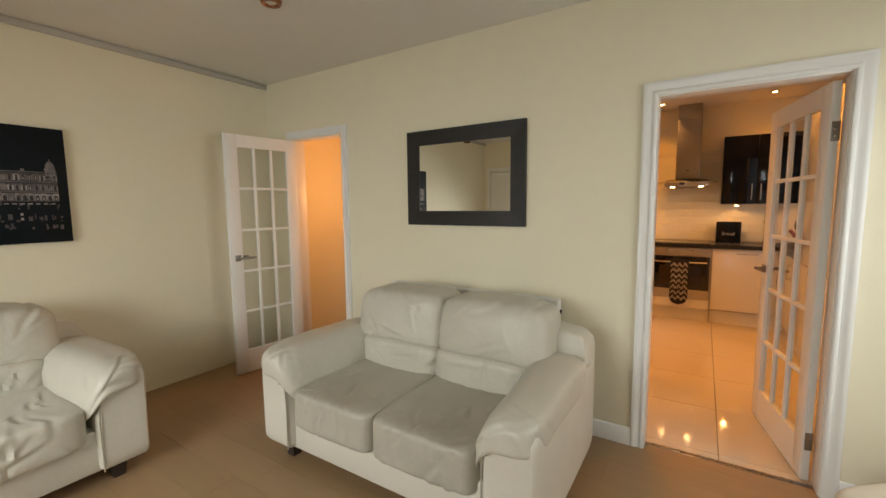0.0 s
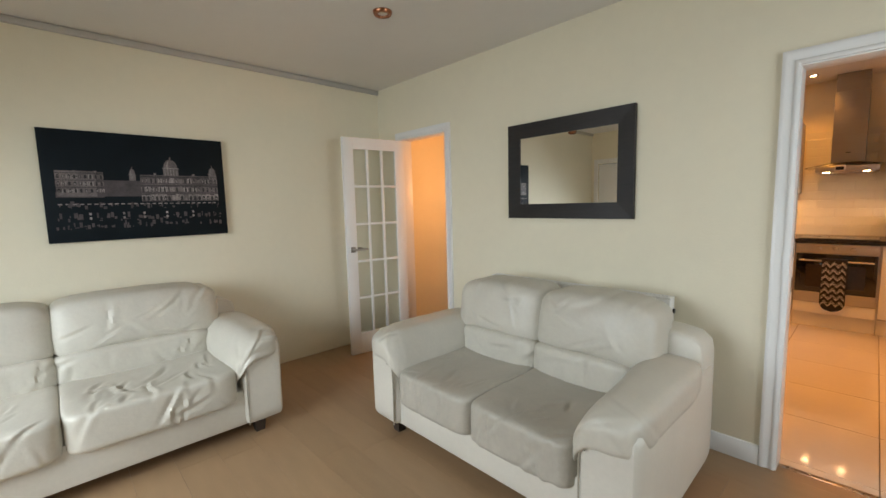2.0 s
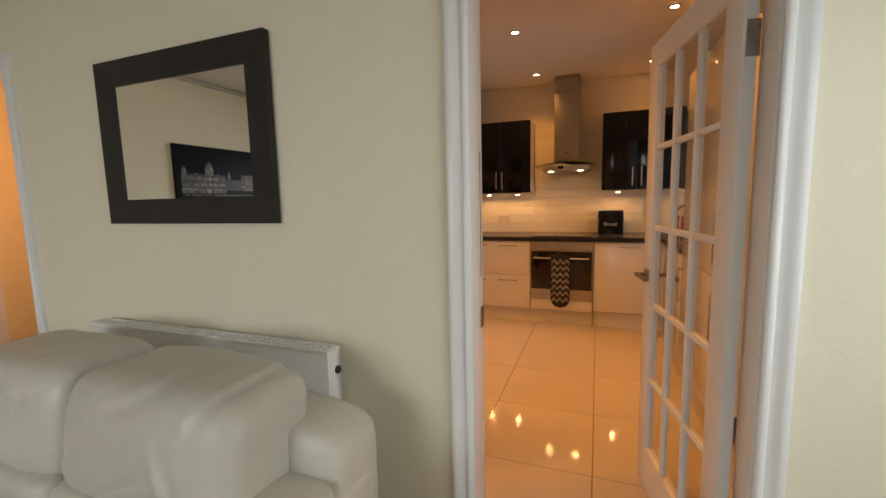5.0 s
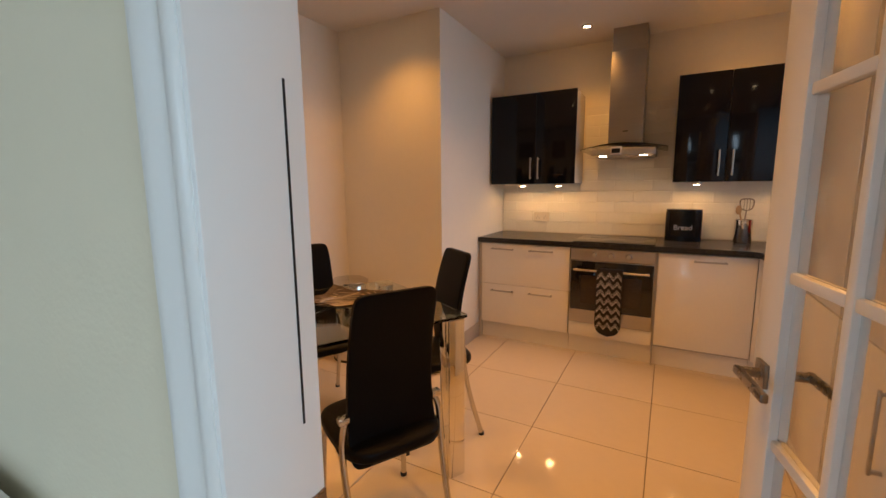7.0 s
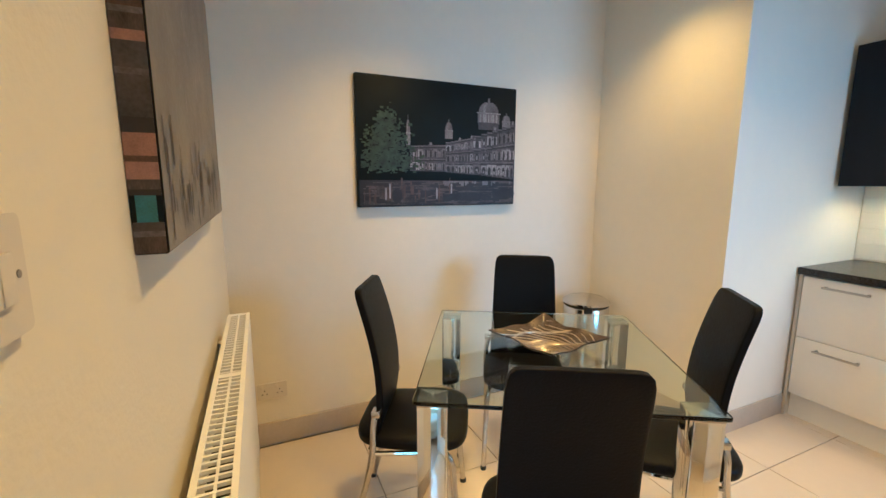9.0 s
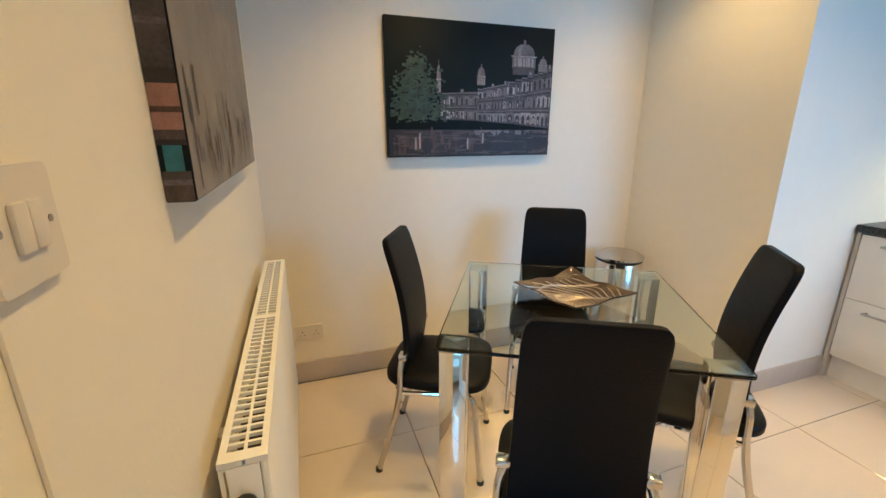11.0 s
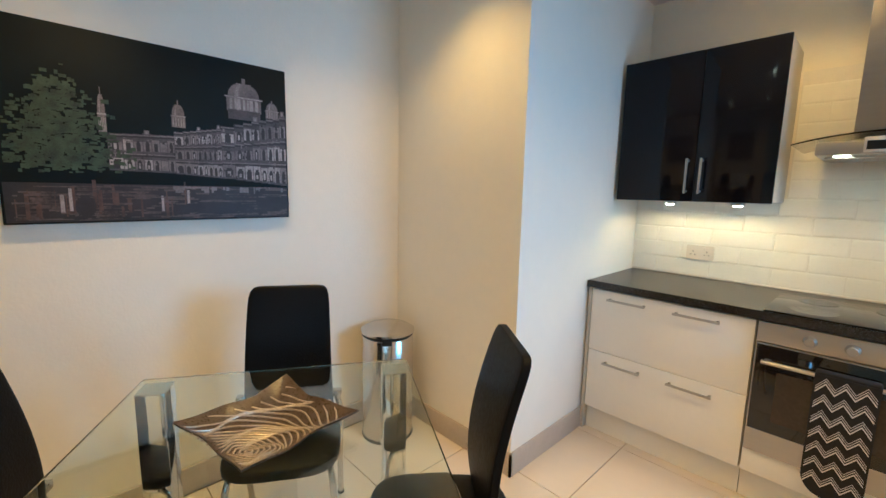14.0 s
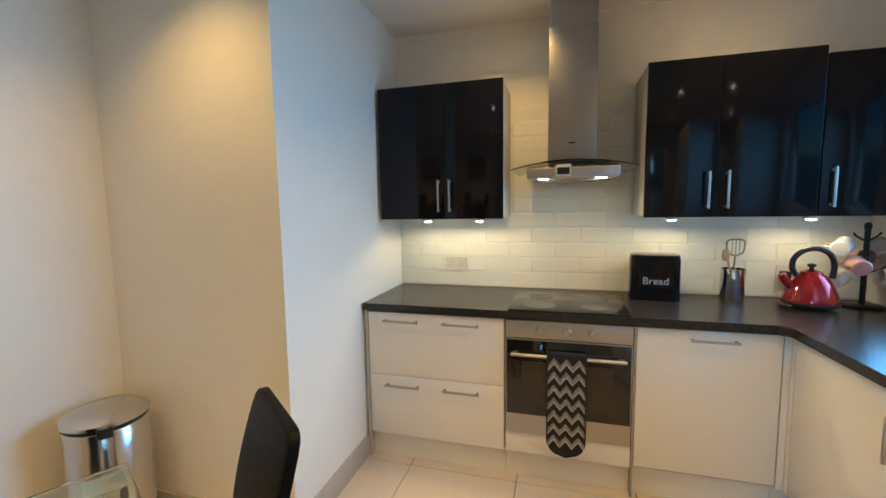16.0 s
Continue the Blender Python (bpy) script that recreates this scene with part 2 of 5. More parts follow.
def lathe(bm, prof, seg=32, at=(0, 0, 0)):
    """Turn (radius, height) pairs about the z axis."""
    at, rings = Vector(at), []
    for r, z in prof:
        rings.append([bm.verts.new(at + Vector((max(r, 1e-4) * math.cos(k * math.tau / seg), max(r, 1e-4) * math.sin(k * math.tau / seg), z))) for k in range(seg)])
    for a, b in zip(rings, rings[1:]):
        for k in range(seg):
            bm.faces.new((a[k], a[(k + 1) % seg], b[(k + 1) % seg], b[k]))
    bm.faces.new(rings[0][::-1])
    bm.faces.new(rings[-1])
    return bm


def puff(bm, lo, hi, n=6.0, div=14, warp=None):
    """A stuffed block between lo and hi, rounder for small n; warp(p, u) shifts each point."""
    lo, hi = Vector(lo), Vector(hi)
    c, h = (lo + hi) / 2, (hi - lo) / 2
    g = bmesh.new()
    bmesh.ops.create_cube(g, size=2)
    bmesh.ops.subdivide_edges(g, edges=g.edges[:], cuts=div, use_grid_fill=True)
    for v in g.verts:
        p = v.co
        k = (abs(p.x) ** n + abs(p.y) ** n + abs(p.z) ** n) ** (1 / n)
        u = p / k
        q = Vector((c.x + u.x * h.x, c.y + u.y * h.y, c.z + u.z * h.z))
        v.co = q + warp(q, u) if warp else q
    me = bpy.data.meshes.new("tmp")
    g.to_mesh(me)
    g.free()
    bm.from_mesh(me)
    bpy.data.meshes.remove(me)
    return bm


def prism(bm, outline, z0, z1, m=None):
    """Extrude a closed 2D outline from z0 to z1; m places it."""
    m = m or Matrix.Identity(4)
    a = [bm.verts.new(m @ Vector((x, y, z0))) for x, y in outline]
    b = [bm.verts.new(m @ Vector((x, y, z1))) for x, y in outline]
    n = len(a)
    for k in range(n):
        bm.faces.new((a[k], a[(k + 1) % n], b[(k + 1) % n], b[k]))
    bm.faces.new(a[::-1])
    bm.faces.new(b)
    return bm


def rounded(w, h, r, seg=5):
    """Outline of a rectangle with rounded corners, about its centre."""
    out = []
    for cx, cyy, a0 in ((w / 2 - r, h / 2 - r, 0), (-w / 2 + r, h / 2 - r, 90), (-w / 2 + r, -h / 2 + r, 180), (w / 2 - r, -h / 2 + r, 270)):
        for k in range(seg + 1):
            a = radians(a0 + 90 * k / seg)
            out.append((cx + r * math.cos(a), cyy + r * math.sin(a)))
    return out


def part(name, bm, material, parent=None, label="", smooth=40):
    bmesh.ops.recalc_face_normals(bm, faces=bm.faces[:])
    me = bpy.data.meshes.new(name)
    bm.to_mesh(me)
    bm.free()
    if smooth:
        me.shade_smooth()
        me.set_sharp_from_angle(angle=radians(smooth))
    me.materials.append(material)
    ob = new(name, me)
    ob.parent = parent
    return tagged(ob, label)


def thing(name, label, category, m=None, group=""):
    ob = new(name)
    ob.empty_display_size = 0.1
    ob.matrix_world = m or Matrix.Identity(4)
    return tagged(ob, label, category, group)


def structure(name, bm, material, label, category, smooth=30):
    return tagged(part(name, bm, material, smooth=smooth), label, category, kind="structure")


def B(*boxes, bev=0.0):
    bm = bmesh.new()
    for lo, hi in boxes:
        bx(bm, lo, hi, bev)
    return bm


def wobble(p, s):
    return noise.noise(Vector(p) * s)
# ---- the building ----
LC, KC = 2.52, 2.60  # ceilings: living room, kitchen
structure("ground", B(((-300, -300, -0.6), (300, 300, -0.4))), GROUND, "dull green ground outside the house", "ground")
structure("floor", B(((-3.42, -1.9, -0.2), (1.72, 2.76, -0.012))), GROUT, "dark underlay below the oak laminate boards", "floor")
structure("floor_kitchen", B(((-3.42, 2.76, -0.2), (1.72, 6.6, -0.010))), GROUT, "grey grout bed of the polished kitchen tiles", "floor")
structure("wall_north", B(((-3.42, 2.70, -0.2), (-2.94, 2.82, 2.75)), ((-2.94, 2.70, 2.005), (-2.33, 2.82, 2.75)), ((-2.33, 2.70, -0.2), (-0.034, 2.82, 2.75)), ((-0.034, 2.70, 1.974), (0.774, 2.82, 2.75)), ((0.774, 2.70, -0.2), (1.72, 2.82, 2.75))), CREAM, "cream painted wall with two doorways", "wall")
structure("wall_west", B(((-3.42, -1.9, -0.2), (-3.30, 2.70, 2.75))), CREAM, "cream painted living room wall", "wall")
structure("wall_south", B(((-3.42, -1.9, -0.2), (-3.18, -1.75, 2.75)), ((-3.18, -1.9, 2.0), (-2.42, -1.75, 2.75)), ((-2.42, -1.9, -0.2), (-2.30, -1.75, 2.75)), ((-2.30, -1.9, -0.2), (-0.34, -1.75, 0.85)), ((-2.30, -1.9, 2.25), (-0.34, -1.75, 2.75)), ((-0.34, -1.9, -0.2), (1.72, -1.75, 2.75))), CREAM, "cream painted wall with a wide window", "wall")
structure("wall_east", B(((1.60, -1.75, -0.2), (1.72, 1.02, 2.75)), ((1.60, 1.02, -0.2), (1.72, 2.42, 0.88)), ((1.60, 1.02, 2.18), (1.72, 2.42, 2.75)), ((1.60, 2.42, -0.2), (1.72, 2.70, 2.75))), CREAM, "cream painted living room end wall with a window", "wall")
structure("ceiling", B(((-3.42, -1.9, LC), (1.72, 2.70, LC + 0.16))), CEIL, "white painted living room ceiling", "ceiling")
structure("ceiling_kitchen", B(((-2.16, 2.82, KC), (1.72, 6.6, KC + 0.16))), CEIL, "white painted kitchen ceiling with downlights", "ceiling")
structure("ceiling_hall", B(((-3.42, 2.82, 2.45), (-2.16, 3.82, 2.61))), CEIL, "white hall ceiling", "ceiling")
structure("wall_hall", B(((-3.42, 2.82, -0.2), (-3.30, 3.82, 2.45)), ((-3.30, 3.70, -0.2), (-2.16, 3.82, 2.45))), CREAM, "cream hall wall in warm lamplight", "wall")
structure("wall_kitchen_west", B(((-2.16, 2.82, -0.2), (-2.04, 5.17, KC)), ((-2.16, 5.17, -0.2), (-1.11, 6.48, KC))), KCREAM, "ivory kitchen wall stepping out into a deep nib", "wall")
structure("wall_kitchen_north", B(((-2.16, 6.48, -0.2), (1.72, 6.6, KC))), KCREAM, "ivory kitchen end wall above white tiles", "wall")
structure("wall_kitchen_east", B(((1.56, 2.82, -0.2), (1.72, 5.12, KC)), ((1.56, 5.12, -0.2), (1.72, 6.26, 1.12)), ((1.56, 5.12, 2.2), (1.72, 6.26, KC)), ((1.56, 6.26, -0.2), (1.72, 6.48, KC))), KCREAM, "ivory kitchen wall with a window over the sink", "wall")
structure("wall_kitchen_south", B(((-2.04, 2.8205, 0.0), (-0.10, 2.824, KC)), ((0.86, 2.8205, 0.0), (1.56, 2.824, KC)), ((-0.10, 2.8205, 2.06), (0.86, 2.824, KC))), KCREAM, "ivory painted kitchen side of the dividing wall", "wall")
# coving strip along the top of the west wall; its grey is painted-in shadow
bm = bmesh.new()
for lo, hi in (((-3.30, -1.75, LC - 0.045), (-3.272, 2.70, LC - 0.002)),):
    bx(bm, lo, hi, 0.008)
structure("trim_coving", bm, mat("shade_grey_coving", (0.50, 0.47, 0.42), 0.7, var=0.05), "thin coving strip under the ceiling, shadow grey in its colour", "coving")


def skirting(name, a, b, face, h, t, material, label):
    """A skirting board from a to b (x, y), standing off towards face."""
    a, b, f = Vector((*a, 0)), Vector((*b, 0)), Vector((*face, 0))
    d = (b - a).normalized()
    bm = bmesh.new()
    m = Matrix((( d.x, f.x, 0, a.x), (d.y, f.y, 0, a.y), (0, 0, 1, 0), (0, 0, 0, 1)))
    L = (b - a).length
    ms = [(0, 0), (t, 0), (t, h * 0.72), (t * 0.75, h * 0.8), (t * 0.6, h * 0.94), (t * 0.3, h), (0, h)] if h < 0.11 else [(0, 0), (t, 0), (t, h - 0.004), (t - 0.004, h), (0, h)]
    va = [bm.verts.new(m @ Vector((0, y, z))) for y, z in ms]
    vb = [bm.verts.new(m @ Vector((L, y, z))) for y, z in ms]
    for k in range(len(ms)):
        n = (k + 1) % len(ms)
        bm.faces.new((va[k], va[n], vb[n], vb[k]))
    bm.faces.new(va[::-1])
    bm.faces.new(vb)
    return structure(name, bm, material, label, "skirting board", smooth=50)


for a, b, f in (((-2.26, 2.70), (-0.076, 2.70), (0, -1)), ((0.816, 2.70), (1.60, 2.70), (0, -1)), ((-2.36, -1.75), (1.6, -1.75), (0, 1)), ((1.60, -1.75), (1.60, 2.68), (-1, 0))):
    skirting("baseboard", a, b, f, 0.10, 0.018, GLOSSWHITE, "white painted moulded skirting board")
for a, b, f in (((-2.04, 2.824), (-2.04, 5.17), (1, 0)), ((-2.028, 5.17), (-1.098, 5.17), (0, -1)), ((-1.11, 5.158), (-1.11, 5.86), (1, 0)), ((-2.028, 2.824), (-0.09, 2.824), (0, 1))):
    skirting("baseboard_tile", a, b, f, 0.125, 0.012, SKIRTTILE, "beige stone tile skirting")


def doorway(name, x0, x1, h, mid_y0, mid_y1, label):
    """Lining and moulded architraves round an opening in the dividing wall."""
    t = tagged(new(name), label, "door frame", kind="structure")
    part("lining", B(((x0 - 0.03, mid_y0 - 0.010, 0), (x0, mid_y1 + 0.0035, h)), ((x1, mid_y0 + 0.001, 0), (x1 + 0.03, mid_y1 + 0.0035, h)), ((x0 - 0.03, mid_y0 + 0.001, h), (x1 + 0.03, mid_y1 + 0.0035, h + 0.02)), bev=0.002), GLOSSWHITE, t)
    w = 0.066
    for y, s in ((mid_y0, -1),):
        prof = [(0.0, 0.0), (0.0, 0.012), (0.006, 0.017), (0.016, 0.017), (0.022, 0.011), (0.036, 0.013), (0.046, 0.019), (0.058, 0.021), (w, 0.018), (w, 0.0)]
        bm = bmesh.new()
        a, b, c = x0 - 0.006, x1 + 0.006, h + 0.006
        path = [((a, 0), (-1, 0)), ((a, c), (-1, 1)), ((b, c), (1, 1)), ((b, 0), (1, 0))]
        rings = [[bm.verts.new((px + dx * u, y + s * v, pz + dz * u)) for u, v in prof] for (px, pz), (dx, dz) in path]
        for r0, r1 in zip(rings, rings[1:]):
            for k in range(len(prof) - 1):
                bm.faces.new((r0[k], r0[k + 1], r1[k + 1], r1[k]))
        bm.faces.new(rings[0])
        bm.faces.new(rings[-1])
        part("architrave", bm, GLOSSWHITE, t, smooth=50)
    return t


kd = doorway("door_frame_1", -0.002, 0.742, 1.952, 2.70, 2.82, "white moulded door frame into the kitchen")
part("seal_strip", B(((-0.0019, 2.7935, 1.07), (-0.0010, 2.7965, 1.475))), BLACKPLASTIC, kd, "thin black seal strip")
part("strike_plate", B(((-0.0015, 2.785, 0.895), (0.0005, 2.8225, 0.965))), NICKEL, kd, "satin nickel strike plate")
part("threshold", B(((-0.002, 2.745, -0.01), (0.742, 2.775, 0.004)), bev=0.002), NICKEL, kd, "thin metal threshold strip")
doorway("door_frame_2", -2.935, -2.335, 1.985, 2.70, 2.82, "white moulded door frame to the hall")


def glazed_door(name, w, h, m, label):
    """A fifteen-pane glazed door; local x runs from the hinge edge to the lock edge, y through the leaf."""
    t = tagged(new(name), label, "door", kind="structure")
    t.matrix_world = m
    th, st, top, bot, bar = 0.035, 0.098, 0.10, 0.20, 0.022
    part("stile", B(((0, 0, 0.008), (st, th, h)), bev=0.002), GLOSSWHITE, t)
    part("stile", B(((w - st, 0, 0.008), (w, th, h)), bev=0.002), GLOSSWHITE, t)
    part("top_rail", B(((st, 0.0005, h - top), (w - st, th - 0.0005, h))), GLOSSWHITE, t)
    part("bottom_rail", B(((st, 0.0005, 0.008), (w - st, th - 0.0005, bot))), GLOSSWHITE, t)
    pw, ph = (w - 2 * st - 2 * bar) / 3, (h - top - bot - 4 * bar) / 5
    for k in (1, 2):
        x = st + k * pw + (k - 1) * bar
        part("glazing_bar", B(((x, 0.004, bot), (x + bar, th - 0.004, h - top)), bev=0.005), GLOSSWHITE, t)
    for k in range(1, 5):
        z = bot + k * ph + (k - 1) * bar
        for j in range(3):
            x = st + j * (pw + bar)
            part("glazing_bar", B(((x, 0.0045, z), (x + pw, th - 0.0045, z + bar)), bev=0.005), GLOSSWHITE, t)
    for j in range(3):
        for k in range(5):
            x, z = st + j * (pw + bar), bot + k * (ph + bar)
            g = part("pane", B(((x, th / 2 - 0.002, z), (x + pw, th / 2 + 0.002, z + ph))), DOORGLASS, t)
            g.visible_shadow = False
    for s in (-1, 1):
        y0 = 0 if s < 0 else th
        bm = bmesh.new()
        cx = w - 0.055
        bx(bm, (cx - 0.022, y0 + min(0, s * 0.009), 0.955), (cx + 0.022, y0 + max(0, s * 0.009), 1.005), 0.002)
        cy(bm, (cx, y0, 0.98), (cx, y0 + s * 0.045, 0.98), 0.010)
        bx(bm, (cx - 0.125, y0 + s * 0.045 - 0.007, 0.972), (cx + 0.011, y0 + s * 0.045 + 0.007, 0.990), 0.004)
        part("lever_handle", bm, NICKEL, t, "satin nickel lever handle")
    for z in (0.165, 1.67):
        part("hinge", B(((-0.004, -0.004, z), (0.012, th * 0.8, z + 0.09)), bev=0.001), NICKEL, t, "satin nickel hinge")
    return t


def leaf(hinge, lead, th=0.035):
    d = (Vector((*lead, 0)) - Vector((*hinge, 0))).normalized()
    return Matrix.Translation((*hinge, 0)) @ Matrix.Rotation(math.atan2(d.y, d.x), 4, "Z")


glazed_door("door_1", 0.735, 1.94, leaf((0.730, 2.802), (0.590, 3.523)), "white glazed kitchen door standing open, fifteen panes")
glazed_door("door_2", 0.615, 1.975, leaf((-2.925, 2.695), (-3.012, 2.085)), "white glazed hall door standing open against the wall")
bk = structure("door_3", B(((-3.175, -1.80, 0.005), (-2.425, -1.765, 1.98)), ((-3.08, -1.766, 0.25), (-2.52, -1.758, 0.85)), ((-3.08, -1.766, 1.0), (-2.52, -1.758, 1.86)), bev=0.003), GLOSSWHITE, "closed white panelled door seen in the mirror", "door")
part("door_handle", B(((-2.52, -1.765, 0.95), (-2.47, -1.752, 1.02)), ((-2.60, -1.752, 0.975), (-2.48, -1.73, 0.995)), bev=0.003), NICKEL, bk, "satin nickel lever handle")
part("architrave", B(((-3.25, -1.75, 0), (-3.18, -1.732, 2.07)), ((-2.42, -1.75, 0), (-2.35, -1.732, 2.07)), ((-3.18, -1.75, 2.0), (-2.42, -1.732, 2.07)), bev=0.004), GLOSSWHITE, bk)


def window(name, lo, hi, axis, label):
    """A white framed window with two casements in a wall opening; axis: the wall's normal."""
    t = tagged(new(name), label, "window", kind="structure")
    (x0, y0, z0), (x1, y1, z1) = lo, hi
    f = 0.06
    if axis == "y":
        cells = [(x0, (x0 + x1) / 2), ((x0 + x1) / 2, x1)]
        for a, b in cells:
            part("window_frame", B(((a, y0, z0), (a + f, y1, z1)), ((b - f, y0, z0), (b, y1, z1)), ((a + f, y0, z0), (b - f, y1, z0 + f)), ((a + f, y0, z1 - f), (b - f, y1, z1)), bev=0.004), GLOSSWHITE, t)
            p = part("pane", B(((a + f, (y0 + y1) / 2 - 0.003, z0 + f), (b - f, (y0 + y1) / 2 + 0.003, z1 - f))), GLASS, t)
            p.visible_shadow = False
        part("window_sill", B(((x0 - 0.05, y1, z0 - 0.03), (x1 + 0.05, y1 + 0.16, z0)), bev=0.006), GLOSSWHITE, t)
    else:
        cells = [(y0, (y0 + y1) / 2), ((y0 + y1) / 2, y1)]
        for a, b in cells:
            part("window_frame", B(((x0, a, z0), (x1, a + f, z1)), ((x0, b - f, z0), (x1, b, z1)), ((x0, a + f, z0), (x1, b - f, z0 + f)), ((x0, a + f, z1 - f), (x1, b - f, z1)), bev=0.004), GLOSSWHITE, t)
            p = part("pane", B((((x0 + x1) / 2 - 0.003, a + f, z0 + f), ((x0 + x1) / 2 + 0.003, b - f, z1 - f))), GLASS, t)
            p.visible_shadow = False
        part("window_sill", B(((x0 - 0.10, y0, z0 - 0.025), (x0, y1, z0)), bev=0.006), GLOSSWHITE, t)
    return t


window("window_1", (-2.30, -1.89, 0.85), (-0.34, -1.83, 2.25), "y", "white framed living room window in daylight")
window("window_3", (1.65, 1.02, 0.88), (1.71, 2.42, 2.18), "x", "white framed side window of the living room")
window("window_2", (1.65, 5.12, 1.12), (1.71, 6.26, 2.2), "x", "white framed kitchen window over the worktop")
# ---- living room things ----


def leather_warp(seed, amp, freq, axis=0, sag=0.0, sagdir=(0, 0, -1), folds=0, deep=0.006, along=90.0, spread=28.0, box=None):
    """Soft lumps with a sagging middle, and drawn folds: lines that run about the angle `along`, degrees from x,
    over the cushion's face; box: (x0, x1, s0, s1) that holds them, s falling on over the front edge."""
    d = Vector(sagdir)
    rnd = random.Random(seed * 17 + 3)
    lines = []
    for k in range(folds):
        x, s = rnd.uniform(box[0], box[1]), rnd.uniform(box[2], box[3])
        a = radians(along + rnd.gauss(0, spread))
        lines.append((x, s, math.cos(a), math.sin(a), rnd.uniform(0.07, 0.17), rnd.uniform(0.0115, 0.019), deep * rnd.uniform(0.4, 1.2), rnd.uniform(-2.0, 2.0), rnd.choice((-1, 1))))

    def f(p, u):
        q = Vector(p) + Vector((seed * 3.1, seed * 1.7, seed * 0.9))
        lump = noise.noise(q * 4.0) + 0.5 * noise.noise(Vector((q.x * 1.6, q.y, q.z)) * freq)
        nrm = Vector((u.x ** 3, u.y ** 3, u.z ** 3))
        nrm = nrm.normalized() if nrm.length > 1e-6 else Vector((0, 0, 1))
        flat = abs(d.z) > 0.5
        w = max(0.0, 1 - u.x * u.x) * max(0.0, 1 - (u.y if flat else u.z) ** 2)
        h = amp * 0.55 * lump
        for x, s, c, n, half, wide, dp, bend, side in lines:
            a, b = p.x - x, (p.y + p.z if flat else p.z) - s
            l, t = a * c + b * n, -a * n + b * c
            t += bend * l * l
            if abs(l) < half and abs(t) < 5 * wide:
                fade = (1 - (l / half) ** 2) ** 1.5
                h += dp * fade * (0.8 * math.exp(-((t - 1.3 * side * wide) / wide) ** 2) - math.exp(-(t / wide) ** 2))
        return nrm * h + d * sag * w

    return f


